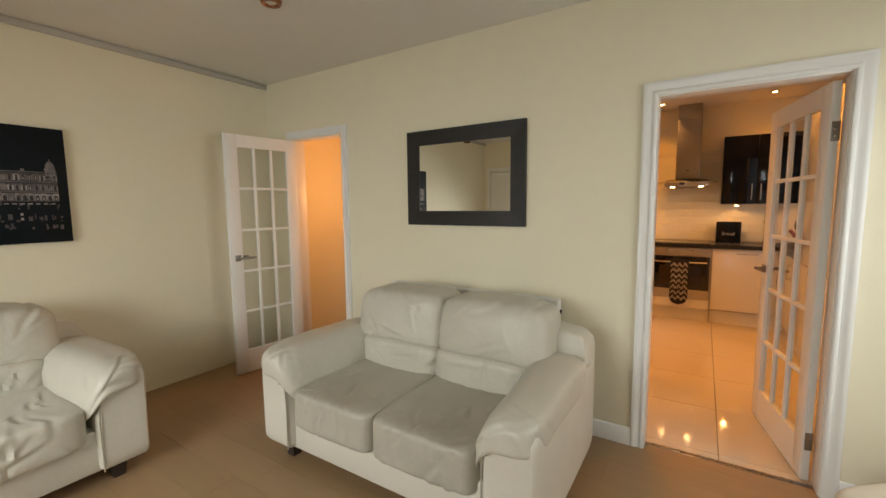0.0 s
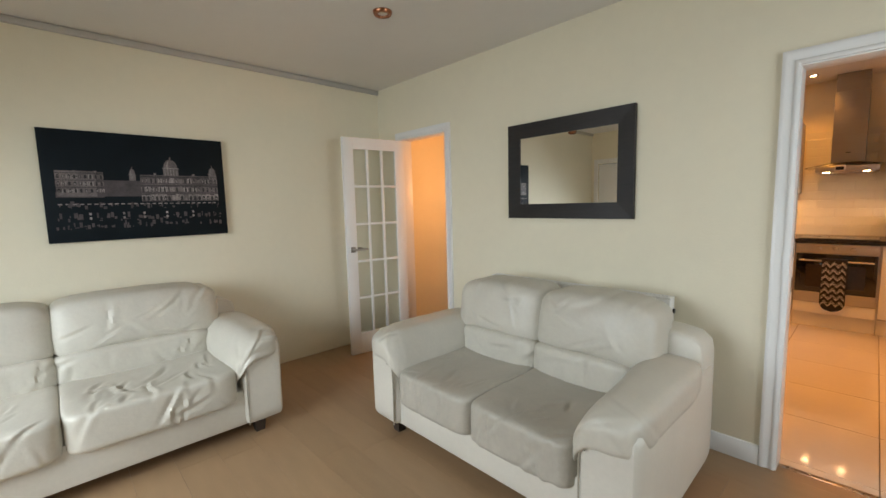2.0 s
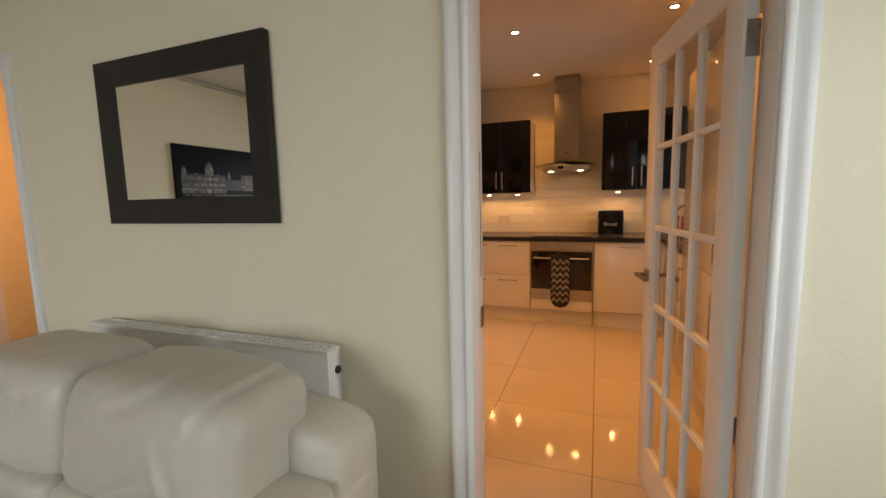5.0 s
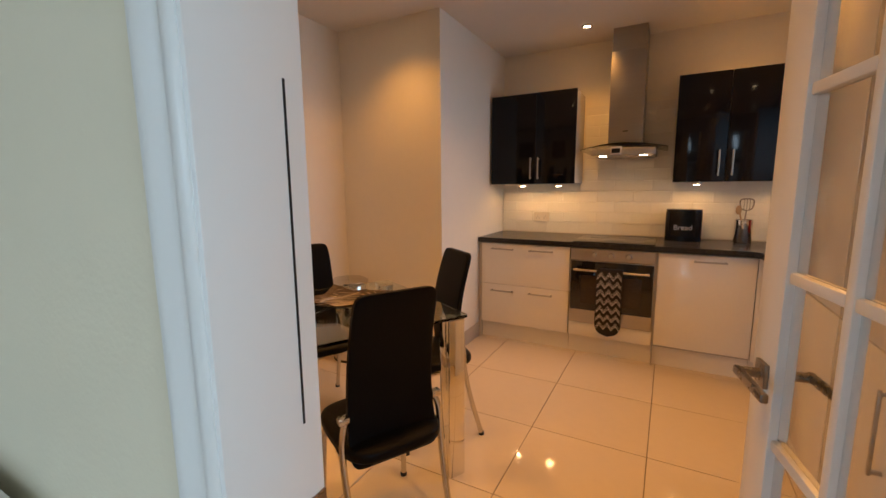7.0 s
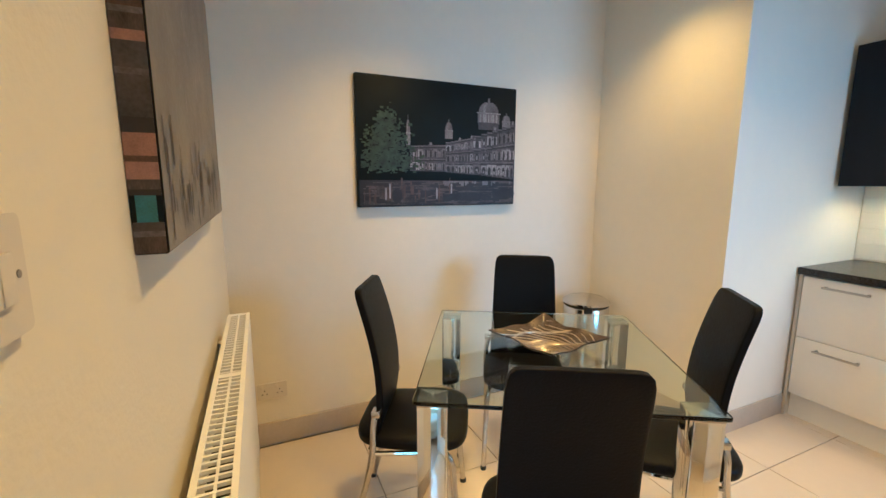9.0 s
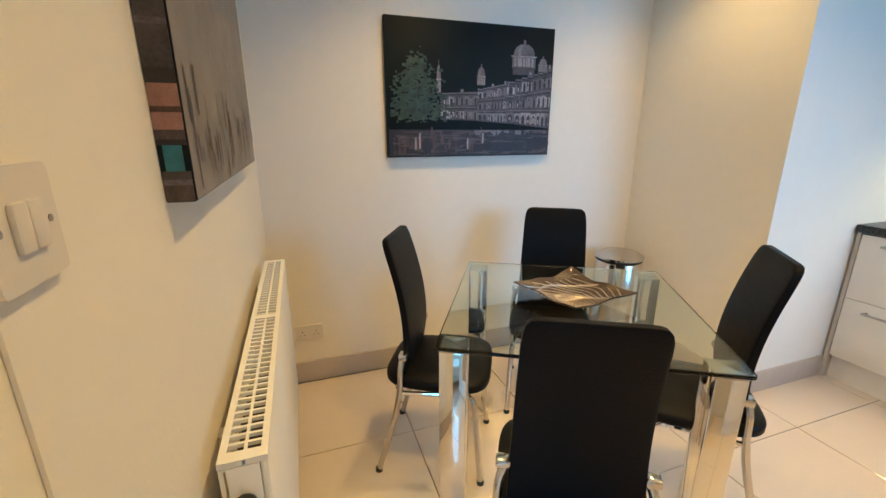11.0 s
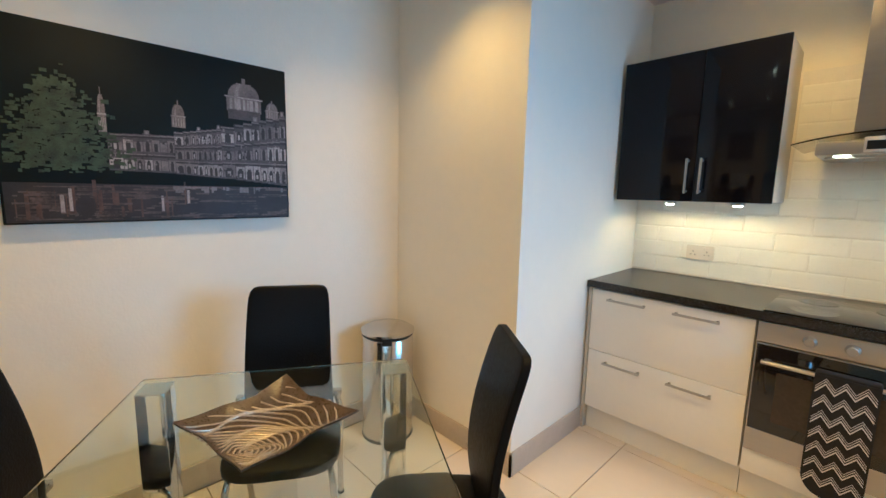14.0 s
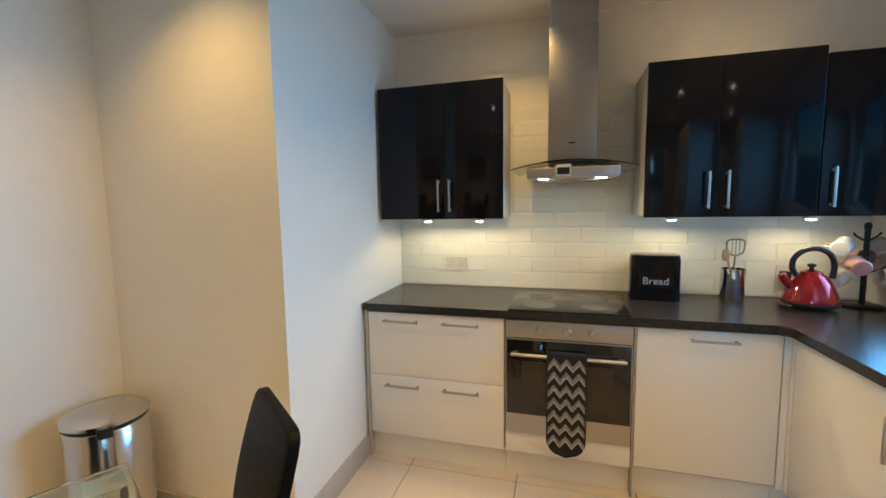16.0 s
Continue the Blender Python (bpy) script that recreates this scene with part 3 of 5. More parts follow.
def sofa(name, width, arm, label, m, seats=2, seed=1, crease=1.5, dark_seat=True):
    """A cream leather sofa; local x along its width, front at -y, standing on z = 0."""
    t = thing(name, label, "sofa", m, "cream leather sofas")
    w2 = width / 2
    yf, yb = -0.50, 0.50
    # base and back frame
    bm = bmesh.new()
    bx(bm, (-w2 + 0.05, yf + 0.045, 0.085), (w2 - 0.05, yb - 0.03, 0.30), 0.012)
    part("base", bm, LEATHER2, t)
    bm = bmesh.new()
    puff(bm, (-w2 + 0.012, 0.27, 0.085), (w2 - 0.012, yb, 0.735), n=11, div=12, warp=leather_warp(seed + 7, 0.004, 3))
    part("back_frame", bm, LEATHER2, t)
    inner = w2 - arm
    cw = 2 * inner / seats
    # the flag picks the darker seat leather and shallower folds
    soft = 0.7 if dark_seat else 1.0
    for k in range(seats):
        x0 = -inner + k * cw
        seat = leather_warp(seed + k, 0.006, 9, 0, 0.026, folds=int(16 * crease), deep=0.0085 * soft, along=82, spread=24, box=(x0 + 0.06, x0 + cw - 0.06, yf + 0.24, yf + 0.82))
        part("seat_cushion", puff(bmesh.new(), (x0 - 0.004, yf - 0.012, 0.235), (x0 + cw + 0.004, 0.20, 0.452), n=9, div=70, warp=seat), SEATLEATHER if dark_seat else LEATHER, t)
        lumbar = leather_warp(seed + k + 2, 0.008, 12, 0, folds=8, deep=0.007 * soft, along=90, spread=35, sagdir=(0, -1, 0), box=(x0, x0 + cw, 0.44, 0.58))
        part("lumbar_cushion", puff(bmesh.new(), (x0 - 0.010, 0.025, 0.40), (x0 + cw + 0.010, 0.30, 0.60), n=5.5, div=36, warp=lumbar), LEATHER, t)

        def lean(p, u, k=k, f=leather_warp(seed + k + 4, 0.010, 8, 0, 0.018, (0, -1, 0), folds=int(7 * crease), deep=0.0075 * soft, along=70 if k else 112, spread=45, box=(x0, x0 + cw, 0.58, 0.86))):
            # headrest: plumper at the middle, leaning back, its lower edge bowed and its ends drooping over the arms
            out = max(0.0, -u.x if k == 0 else u.x)
            return f(p, u) + Vector((0, 0.16 * (p.z - 0.62) - 0.014 * (1 - u.x * u.x), 0.010 * (1 - u.x ** 2) + 0.026 * max(0, -u.z) * (1 - u.x ** 2) - 0.014 - 0.030 * out ** 3 * max(0, u.z)))
        part("back_cushion", puff(bmesh.new(), (x0 - (0.085 if k == 0 else 0.012), 0.070, 0.555), (x0 + cw + (0.085 if k == seats - 1 else 0.012), 0.385, 0.890), n=6.0, div=52, warp=lean), LEATHER, t)
    for s in (-1, 1):
        a, b = (w2 - arm + 0.025, w2) if s > 0 else (-w2, -w2 + arm - 0.025)
        part("arm_panel", puff(bmesh.new(), (a, yf, 0.085), (b, yb - 0.05, 0.575), n=16, div=12, warp=leather_warp(seed + 9, 0.004, 3)), LEATHER2, t)

        def roll(p, u, f=leather_warp(seed + 11 + s, 0.010, 7, 1, folds=7, deep=0.006 * soft, along=90, spread=50, box=(min(s * w2, s * (w2 - arm)), max(s * w2, s * (w2 - arm)), yf + 0.52, yf + 0.80)), s=s):
            # overstuffed pad: drops towards the seat and over the front
            inward = -s * u.x
            front = max(0.0, min(1.0, 0.55 - u.y * 0.9))
            return f(p, u) + Vector((0, -0.012 * front * (1 - u.x * u.x), (-0.040 - 0.10 * front) * max(0, inward + 0.15) ** 3 - 0.016 * max(0, -u.y) ** 4))
        c0, c1 = (w2 - arm - 0.030, w2 + 0.012) if s > 0 else (-w2 - 0.012, -w2 + arm + 0.030)
        part("arm_pad", puff(bmesh.new(), (c0, yf - 0.020, 0.47), (c1, 0.30, 0.640), n=4.4, div=44, warp=roll), LEATHER, t)
        # stitched piping up the arm's front, the seam's shadow put into its colour
        xs = [(a + 0.012) if s > 0 else (b - 0.012)]
        part("piping", tube(bmesh.new(), smoothpath([(xs[0], yf - 0.002, 0.10), (xs[0], yf - 0.003, 0.42), (xs[0] + s * 0.03, yf - 0.02, 0.47)], 4), 0.004, 6), STITCH, t)
        for y in (yf + 0.10, yb - 0.12):
            fx = s * (w2 - 0.13)
            bm = bmesh.new()
            prism(bm, [(fx - 0.035, y - 0.035), (fx + 0.035, y - 0.035), (fx + 0.035, y + 0.035), (fx - 0.035, y + 0.035)], 0.0, 0.088)
            for v in bm.verts:
                if v.co.z < 0.01:
                    v.co.x = fx + (v.co.x - fx) * 0.72
                    v.co.y = y + (v.co.y - y) * 0.72
            part("foot", bm, DARKWOOD, t, "dark wooden block foot")
    return t


sofa("loveseat", 1.58, 0.25, "cream leather two-seat sofa before a white radiator", pose(-1.02, 2.02, 0, 0, 0, 0), 2, 1)
sofa("sofa", 2.02, 0.25, "cream creased leather sofa along the picture wall", pose(-2.72, 0.13, 0, 0, 0, 90), 2, 5, 1.8, False)

# low cream leather footstool by the wall
fs = thing("footstool", "low white leather footstool standing by the living room wall", "footstool", pose(1.09, 2.27, 0, 0, 0, 38))
part("cushion", puff(bmesh.new(), (-0.36, -0.25, 0.12), (0.36, 0.25, 0.31), n=6, div=16, warp=leather_warp(3, 0.004, 4, 0)), LEATHER2, fs)
part("base", B(((-0.33, -0.22, 0.05), (0.33, 0.22, 0.2)), bev=0.01), LEATHER2, fs)
for sx in (-1, 1):
    for sy in (-1, 1):
        part("foot", cy(bmesh.new(), (sx * 0.27, sy * 0.17, 0), (sx * 0.27, sy * 0.17, 0.055), 0.025), DARKWOOD, fs, "dark wooden foot")


def radiator(name, length, h0, h1, depth, m, label, tray=False):
    """A double panel radiator; local x along it, its wall side at y = 0, room side towards -y."""
    t = thing(name, label, "radiator", m)
    for y0, nm in ((-depth, "front_panel"), (-0.045, "rear_panel")):
        bm = bmesh.new()
        bx(bm, (0, y0, h0), (length, y0 + 0.014, h1 - 0.012), 0.005)
        part(nm, bm, RADWHITE, t)
    bm = bmesh.new()
    for k in range(int(length / 0.03)):
        x = 0.02 + k * 0.03
        bx(bm, (x, -depth + 0.014, h0 + 0.02), (x + 0.002, -0.045, h1 - 0.03))
    part("fins", bm, RADDARK, t, "fins between the panels, darkened as if in shade")
    # top grille: frame, long bars and cross bars
    bm = bmesh.new()
    z = h1 - 0.012
    bx(bm, (0, -depth, z), (length, -depth + 0.012, h1))
    bx(bm, (0, -0.040, z), (length, -0.028, h1))
    for x0 in (0, length / 2 - 0.012, length - 0.02):
        bx(bm, (x0, -depth + 0.012, z + 0.0004), (x0 + (0.024 if 0 < x0 < length - 0.03 else 0.02), -0.040, h1 - 0.0004))
    n = int(length / 0.022)
    for k in range(1, n):
        x = length * k / n
        bx(bm, (x - 0.003, -depth + 0.012, z + 0.003), (x + 0.003, -0.040, h1 - 0.0015))
    bx(bm, (0.0, -depth / 2 - 0.018, z + 0.0035), (length, -depth / 2 - 0.013, h1 - 0.002))
    part("top_grille", bm, RADWHITE, t)
    for x in (0.0, length - 0.012):
        part("side_cover", B(((x, -depth + 0.014, h0 + 0.01), (x + 0.012, -0.028, h1 - 0.013)), bev=0.003), RADWHITE, t)
    for x in (0.15, length - 0.15):
        part("bracket", B(((x, -0.031, h0 + 0.05), (x + 0.03, 0.0, h1 - 0.06))), RADWHITE, t)
    return t


lr = radiator("radiator", 1.26, 0.18, 0.825, 0.10, pose(-1.745, 2.70, 0), "white panel radiator behind the two-seat sofa")
part("bleed_valve", cy(bmesh.new(), (1.26, -0.05, 0.745), (1.268, -0.05, 0.745), 0.014), BLACKPLASTIC, lr, "dark bleed valve plug")
part("pipe", B(((1.235, -0.06, 0.0), (1.25, -0.045, 0.2))), CHROME, lr, "thin supply pipe")


def framed_mirror():
    t = thing("wall_mirror", "rectangular wall mirror in a wide black-brown wood frame", "mirror", pose(-1.183, 2.698, 1.588, 0, 0, -0.45))
    W, H, fw, d = 0.916, 0.668, 0.101, 0.026
    for name, q in (("frame_top", 0), ("frame_bottom", 180), ("frame_side", 90), ("frame_side", 270)):
        L, Hh = (W, H) if q in (0, 180) else (H, W)
        bm = bmesh.new()
        o = [(-L / 2, Hh / 2), (L / 2, Hh / 2), (L / 2 - fw, Hh / 2 - fw), (-L / 2 + fw, Hh / 2 - fw)]
        prism(bm, o, -d, 0.0)
        inner = [v for v in bm.verts if v.co.z < -0.01 and abs(v.co.y - (Hh / 2 - fw)) < 1e-4]
        for v in inner:
            v.co.z += 0.006
        # local xy is the wall's xz plane; front towards -y
        bm.transform(Matrix(((1, 0, 0, 0), (0, 0, 1, 0), (0, 1, 0, 0), (0, 0, 0, 1))) @ Matrix.Rotation(radians(q), 4, "Z"))
        part(name, bm, BLACKWOOD, t)
    part("mirror_glass", B(((-W / 2 + fw - 0.004, -0.014, -H / 2 + fw - 0.004), (W / 2 - fw + 0.004, -0.004, H / 2 - fw + 0.004))), MIRROR, t, "silvered mirror glass")
    return t


framed_mirror()


def quads(rects):
    """Flat printed shapes: (x0, z0, x1, z1, lift) on the canvas face, local y towards -."""
    bm = bmesh.new()
    for i, (x0, z0, x1, z1, l) in enumerate(rects):
        l += (i % 61) * 0.000012
        v = [bm.verts.new(p) for p in ((x0, -l, z0), (x1, -l, z0), (x1, -l, z1), (x0, -l, z1))]
        bm.faces.new(v)
    return bm


def facade(stone, light, dark, x0, x1, z0, z1, cols, rows, skew=0.0, lit=0.8, arcade=False):
    """A floodlit facade: storeys between cornices, tall windows between lit piers; skew shrinks it towards x0."""
    rnd = random.Random(int(1000 * (x0 + 3)))

    def top(x):
        return z1 - skew * (x1 - x)

    def low(x):
        return z0 + skew * 0.35 * (x1 - x)

    # each bay narrows towards x0 when the front recedes
    edges = [x0 + (x1 - x0) * ((c / cols) ** (0.8 if skew else 1.0)) for c in range(cols + 1)]
    for c, (a, b) in enumerate(zip(edges, edges[1:])):
        m, w = (a + b) / 2, b - a
        zt, zl = top(m), low(m)
        h = (zt - zl) / rows
        bay = c % 4 == 3
        stone.append((a, zl, b, zt + (0.06 * h if bay else 0), 0.0012))
        glowing = lit * (0.55 + 0.45 * (c / cols if skew else 0.8))
        for r in range(rows):
            za = zl + r * h
            ground_floor = arcade and r == 0
            # lit wall behind the piers, brightest low down where the floodlights stand
            reach = h * (0.80 if ground_floor else 0.62) * rnd.uniform(0.75, 1.0)
            (light if rnd.random() < glowing * (1.0 if ground_floor else 0.5) else relief).append((a + 0.04 * w, za + 0.10 * h, b - 0.04 * w, za + 0.10 * h + reach, 0.0016))
            # window or arch with a narrow head
            ww = w * (0.30 if ground_floor else 0.22)
            dark.append((m - ww, za + 0.10 * h, m + ww, za + 0.52 * h, 0.0021))
            dark.append((m - 0.65 * ww, za + 0.52 * h, m + 0.65 * ww, za + 0.62 * h, 0.0021))
            if rnd.random() < glowing * 0.7:
                light.append((m - 0.5 * ww, za + 0.16 * h, m + 0.4 * ww, za + (0.34 + 0.2 * rnd.random()) * h, 0.0025))
            # cornice and its shadow
            relief.append((a, za + 0.90 * h, b, za + 0.955 * h, 0.0024))
            dark.append((a, za + 0.80 * h, b, za + 0.88 * h, 0.0019))
        if bay:
            relief.append((a + 0.2 * w, zt, b - 0.2 * w, zt + 0.22 * h, 0.0015))
            light.append((m - 0.12 * w, zt + 0.03 * h, m + 0.12 * w, zt + 0.15 * h, 0.0022))
    # weathering and carved work, too small to follow
    for k in range(cols * rows * 3):
        x = x0 + (x1 - x0) * rnd.random()
        z = low(x) + (top(x) - low(x)) * rnd.random()
        sx, sz = (x1 - x0) / cols * rnd.uniform(0.06, 0.25), (z1 - z0) / rows * rnd.uniform(0.04, 0.14)
        (dark if k % 2 else relief).append((x, z, min(x1, x + sx), z + sz, 0.0028))


relief = []


def dome(stone, light, cx, z, w, h):
    """A drum with a ribbed dome and a lantern, as printed."""
    stone.append((cx - w / 2, z, cx + w / 2, z + 0.42 * h, 0.0014))
    for k in range(5):
        x = cx + w * (k - 2) * 0.19
        light.append((x - 0.035 * w, z + 0.05 * h, x + 0.03 * w, z + (0.34 + 0.04 * (k % 2)) * h, 0.0021))
    light.append((cx - 0.55 * w, z + 0.40 * h, cx + 0.55 * w, z + 0.44 * h, 0.0022))
    for k in range(8):
        a = k / 8
        half = 0.45 * w * math.sqrt(1 - a * a)
        stone.append((cx - half, z + (0.44 + 0.40 * a) * h, cx + half, z + (0.44 + 0.40 * (a + 0.125)) * h, 0.0014))
        light.append((cx - 0.6 * half, z + (0.45 + 0.40 * a) * h, cx - 0.35 * half, z + (0.44 + 0.38 * (a + 0.125)) * h, 0.0021))
    stone.append((cx - 0.05 * w, z + 0.84 * h, cx + 0.05 * w, z + h, 0.0014))


def night_canvas(name, W, H, m, label, kind, deep=0.034):
    """A stretched canvas print; local x along the wall, z up, front towards -y."""
    t = thing(name, label, "canvas print", m, "night city canvas prints")
    part("canvas", B(((-W / 2, -deep, -H / 2), (W / 2, 0, H / 2)), bev=0.003), CANVAS, t, "black printed canvas wrapped over its edges")
    stone, light, dark, ground, neon = [], [], [], [], []
    relief.clear()
    rnd = random.Random(7 + kind)
    if kind == 1:  # waterfront across a river
        facade(stone, light, dark, -0.44 * W, -0.21 * W, -0.06 * H, 0.13 * H, 9, 3, 0.0, 0.95)
        relief.append((-0.44 * W, -0.09 * H, -0.25 * W, 0.14 * H, 0.0013))
        stone.append((-0.25 * W, -0.09 * H, -0.21 * W, 0.135 * H, 0.0013))
        ground.append((-0.445 * W, -0.10 * H, -0.215 * W, -0.05 * H, 0.0015))
        facade(stone, light, dark, -0.02 * W, 0.20 * W, -0.14 * H, 0.12 * H, 9, 3, 0.0, 0.9, True)
        facade(stone, light, dark, 0.20 * W, 0.45 * W, -0.14 * H, 0.12 * H, 9, 3, 0.0, 0.8, True)
        stone.append((-0.21 * W, -0.09 * H, -0.02 * W, 0.06 * H, 0.0012))
        light += [(x * W, z * H, (x + 0.012) * W, (z + 0.022) * H, 0.0022) for x in (-0.30, -0.13, -0.02, 0.11, 0.27) for z in (-0.26, -0.30)]
        for cx, w, h, z in ((0.16, 0.09, 0.19, 0.11), (-0.06, 0.035, 0.13, 0.06), (0.42, 0.05, 0.15, 0.08)):
            dome(relief, light, cx * W, z * H, w * W, h * H)
        for k in range(130):
            x = rnd.uniform(-0.46, 0.46) * W
            z = rnd.choice((-0.19, -0.30, -0.37)) * H + rnd.uniform(-0.02, 0.02) * H
            ground.append((x, z, x + rnd.uniform(0.004, 0.02) * W, z + rnd.uniform(0.006, 0.05) * H, 0.0016))
        light += [(x, -0.165 * H, x + 0.02 * W, -0.155 * H, 0.002) for x in [W * (-0.44 + 0.034 * k) for k in range(26)]]
        extra = None
    elif kind == 2:  # domed civic building receding from the right, tree at the other side
        facade(stone, light, dark, 0.20 * W, 0.492 * W, -0.28 * H, 0.20 * H, 8, 3, 0.30, 0.95, True)
        facade(stone, light, dark, 0.02 * W, 0.20 * W, -0.24 * H, 0.07 * H, 8, 3, 0.20, 0.9, True)
        facade(stone, light, dark, -0.20 * W, 0.02 * W, -0.22 * H, 0.0 * H, 7, 2, 0.05, 0.6)
        light += [((0.245 + 0.018 * k) * W, 0.205 * H, (0.253 + 0.018 * k) * W, 0.27 * H, 0.0032) for k in range(7)]
        stone.append((0.235 * W, 0.14 * H, 0.375 * W, 0.20 * H, 0.0014))
        for cx, w, h, z in ((0.305, 0.15, 0.175, 0.19), (0.04, 0.05, 0.13, 0.05), (0.43, 0.06, 0.10, 0.17), (-0.21, 0.025, 0.20, -0.02)):
            dome(relief, light, cx * W, z * H, w * W, h * H * 1.2)
        dark.append((-0.492 * W, -0.492 * H, 0.492 * W, -0.29 * H, 0.0010))
        for k in range(200):
            x = rnd.uniform(-0.48, 0.48) * W
            z = rnd.uniform(-0.49, -0.30) * H
            ground.append((x, z, min(0.49 * W, x + rnd.uniform(0.01, 0.12) * W), z + rnd.uniform(0.003, 0.012) * H, 0.0016))
        for k in range(26):  # reddish and pale streaks on the wet paving
            x = (-0.47 + 0.55 * rnd.random() ** 1.3) * W
            zb = rnd.uniform(-0.48, -0.40) * H
            (light if k % 7 == 0 else neon).append((x, zb, x + rnd.uniform(0.003, 0.012) * W, zb + rnd.uniform(0.05, 0.16) * H, 0.0020))
        for k in range(30):
            x = rnd.uniform(0.0, 0.46) * W
            relief.append((x, rnd.uniform(-0.335, -0.30) * H, x + rnd.uniform(0.005, 0.02) * W, -0.295 * H, 0.0022))
        for cx, cz, hw, hh in ((0.16, -0.43, 0.15, 0.035), (0.42, -0.41, 0.08, 0.05), (-0.28, -0.42, 0.03, 0.06)):
            for k in range(9):  # rounded dark clumps: shrubs and puddles
                a = (k - 4) / 4.5
                g = hw * math.sqrt(1 - a * a)
                dark.append(((cx - g) * W, (cz + hh * a) * H, (cx + g) * W, (cz + hh * (a + 0.25)) * H, 0.0030))
        tree = []
        for k in range(950):
            v = rnd.uniform(0, 1) ** 1.5
            limb = rnd.choice((-0.11, -0.05, 0.0, 0.04, 0.09))
            half = 0.045 + 0.075 * (1 - v) + 0.03 * wobble((v * 7, limb * 40, 2.0), 1.0)
            x, z = (-0.345 + limb * (1.15 - 0.8 * v) + half * rnd.gauss(0, 0.55)) * W, (-0.20 + 0.44 * v - 0.9 * abs(limb) * v + 0.022 * rnd.gauss(0, 1)) * H
            if x > -0.485 * W:
                tree.append((x, z, x + rnd.uniform(0.008, 0.024) * W, z + rnd.uniform(0.005, 0.016) * W, 0.0024))
        extra = (quads(tree), P_GREEN, "tree_print")
    else:  # rainy street; neon shop signs run round the wrapped edge
        stone.append((-W / 2 + 0.002, -H / 2 + 0.003, W / 2 - 0.002, H / 2 - 0.003, 0.0008))
        for k in range(70):
            x = (0.5 - 0.9 * rnd.random() ** 1.6) * W
            z = rnd.uniform(-0.47, 0.10) * H
            light.append((x, z, min(0.49 * W, x + rnd.uniform(0.002, 0.006) * W), z + rnd.uniform(0.02, 0.14) * H * (0.6 if x < 0 else 1), 0.0016))
        for k in range(14):
            x, z = rnd.uniform(-0.45, 0.45) * W, rnd.uniform(0.05, 0.45) * H
            light.append((x, z, x + 0.006 * W, z + 0.03 * H, 0.0016))
        for k in range(60):
            x, z = rnd.uniform(-0.48, 0.47) * W, rnd.uniform(-0.49, -0.30) * H
            ground.append((x, z, x + rnd.uniform(0.004, 0.014) * W, min(0.0, z + rnd.uniform(0.03, 0.13) * H), 0.0014))
        z, n = -0.5, 0
        run = ((0.035, P_RED), (0.012, P_STONE), (0.018, P_DARK), (0.055, P_BLUE), (0.012, P_SHADOW), (0.02, P_RED), (0.035, P_NEON), (0.012, P_WET), (0.045, P_NEON), (0.03, P_SHADOW), (0.08, P_DARK), (0.012, P_STONE), (0.05, P_DARK), (0.02, P_NEON), (0.03, P_RED), (0.012, P_STONE), (0.03, P_WET), (0.014, P_NEON))
        for tall, mt in run:
            e = 0.0006 + 0.0001 * (n % 3)
            inset = 0.007 if mt is P_BLUE else 0.0
            part("sign_print", B(((-W / 2 - e, -deep + 0.0015 + inset, z * H + 0.002), (-W / 2 + 0.001, -0.001 - inset, (z + tall) * H + 0.002))), mt, t)
            z, n = z + tall, n + 1
        extra = None
    off = Matrix.Translation((0, -deep - 0.0005, 0))
    sets = [("buildings_print", quads(stone), GREYPRINT if kind == 3 else P_DARK), ("floodlight_print", quads(light), P_LIGHT), ("reflection_print", quads(ground), P_RED if kind != 1 else P_DARK)]
    if dark:
        sets.append(("window_print", quads(dark), P_SHADOW))
    if relief:
        sets.append(("stonework_print", quads(relief), P_STONE))
    if neon:
        sets.append(("neon_print", quads(neon), P_WET))
    if extra:
        sets.append((extra[2], extra[0], extra[1]))
    for nm, q, mt in sets:
        q.transform(off)
        tagged(part(nm, q, mt, t, smooth=0), kind="stuff")
    return t


night_canvas("canvas_picture", 1.03, 0.709, pose(-3.30, 0.68, 1.5375, 0, 0, 90), "black canvas print of floodlit waterfront buildings by night", 1)


def pendant(at):
    x, y = at
    t = thing("pendant_light", "small copper pendant lamp on a short stem, unlit", "ceiling lamp", pose(x, y, LC), "copper pendants")
    part("ceiling_rose", lathe(bmesh.new(), [(0.0, -0.028), (0.03, -0.026), (0.045, -0.012), (0.048, 0.0)], 24), PLASTIC, t, "white ceiling rose")
    part("stem", cy(bmesh.new(), (0, 0, -0.02), (0, 0, -0.10), 0.005, 8), PLASTIC, t)
    part("shade", lathe(bmesh.new(), [(0.02, -0.085), (0.045, -0.10), (0.062, -0.14), (0.060, -0.175), (0.048, -0.195), (0.045, -0.195), (0.056, -0.172), (0.058, -0.14), (0.042, -0.104), (0.018, -0.09)], 28), COPPER, t)
    part("bulb", lathe(bmesh.new(), [(0.0, -0.182), (0.022, -0.175), (0.032, -0.155), (0.022, -0.12), (0.012, -0.10)], 20), PLASTIC, t)
    return t


t = thing("ceiling_spotlight", "small round bronze ceiling spotlight, unlit", "ceiling lamp", pose(-1.845, 1.73, LC))
part("rim", lathe(bmesh.new(), [(0.030, -0.004), (0.034, -0.018), (0.050, -0.020), (0.056, -0.010), (0.058, 0.0)], 32), COPPER, t)
part("lens", lathe(bmesh.new(), [(0.0, -0.008), (0.030, -0.010), (0.032, -0.002)], 24), PLASTIC, t, "pale unlit lens")
pendant((-2.86, -0.32))
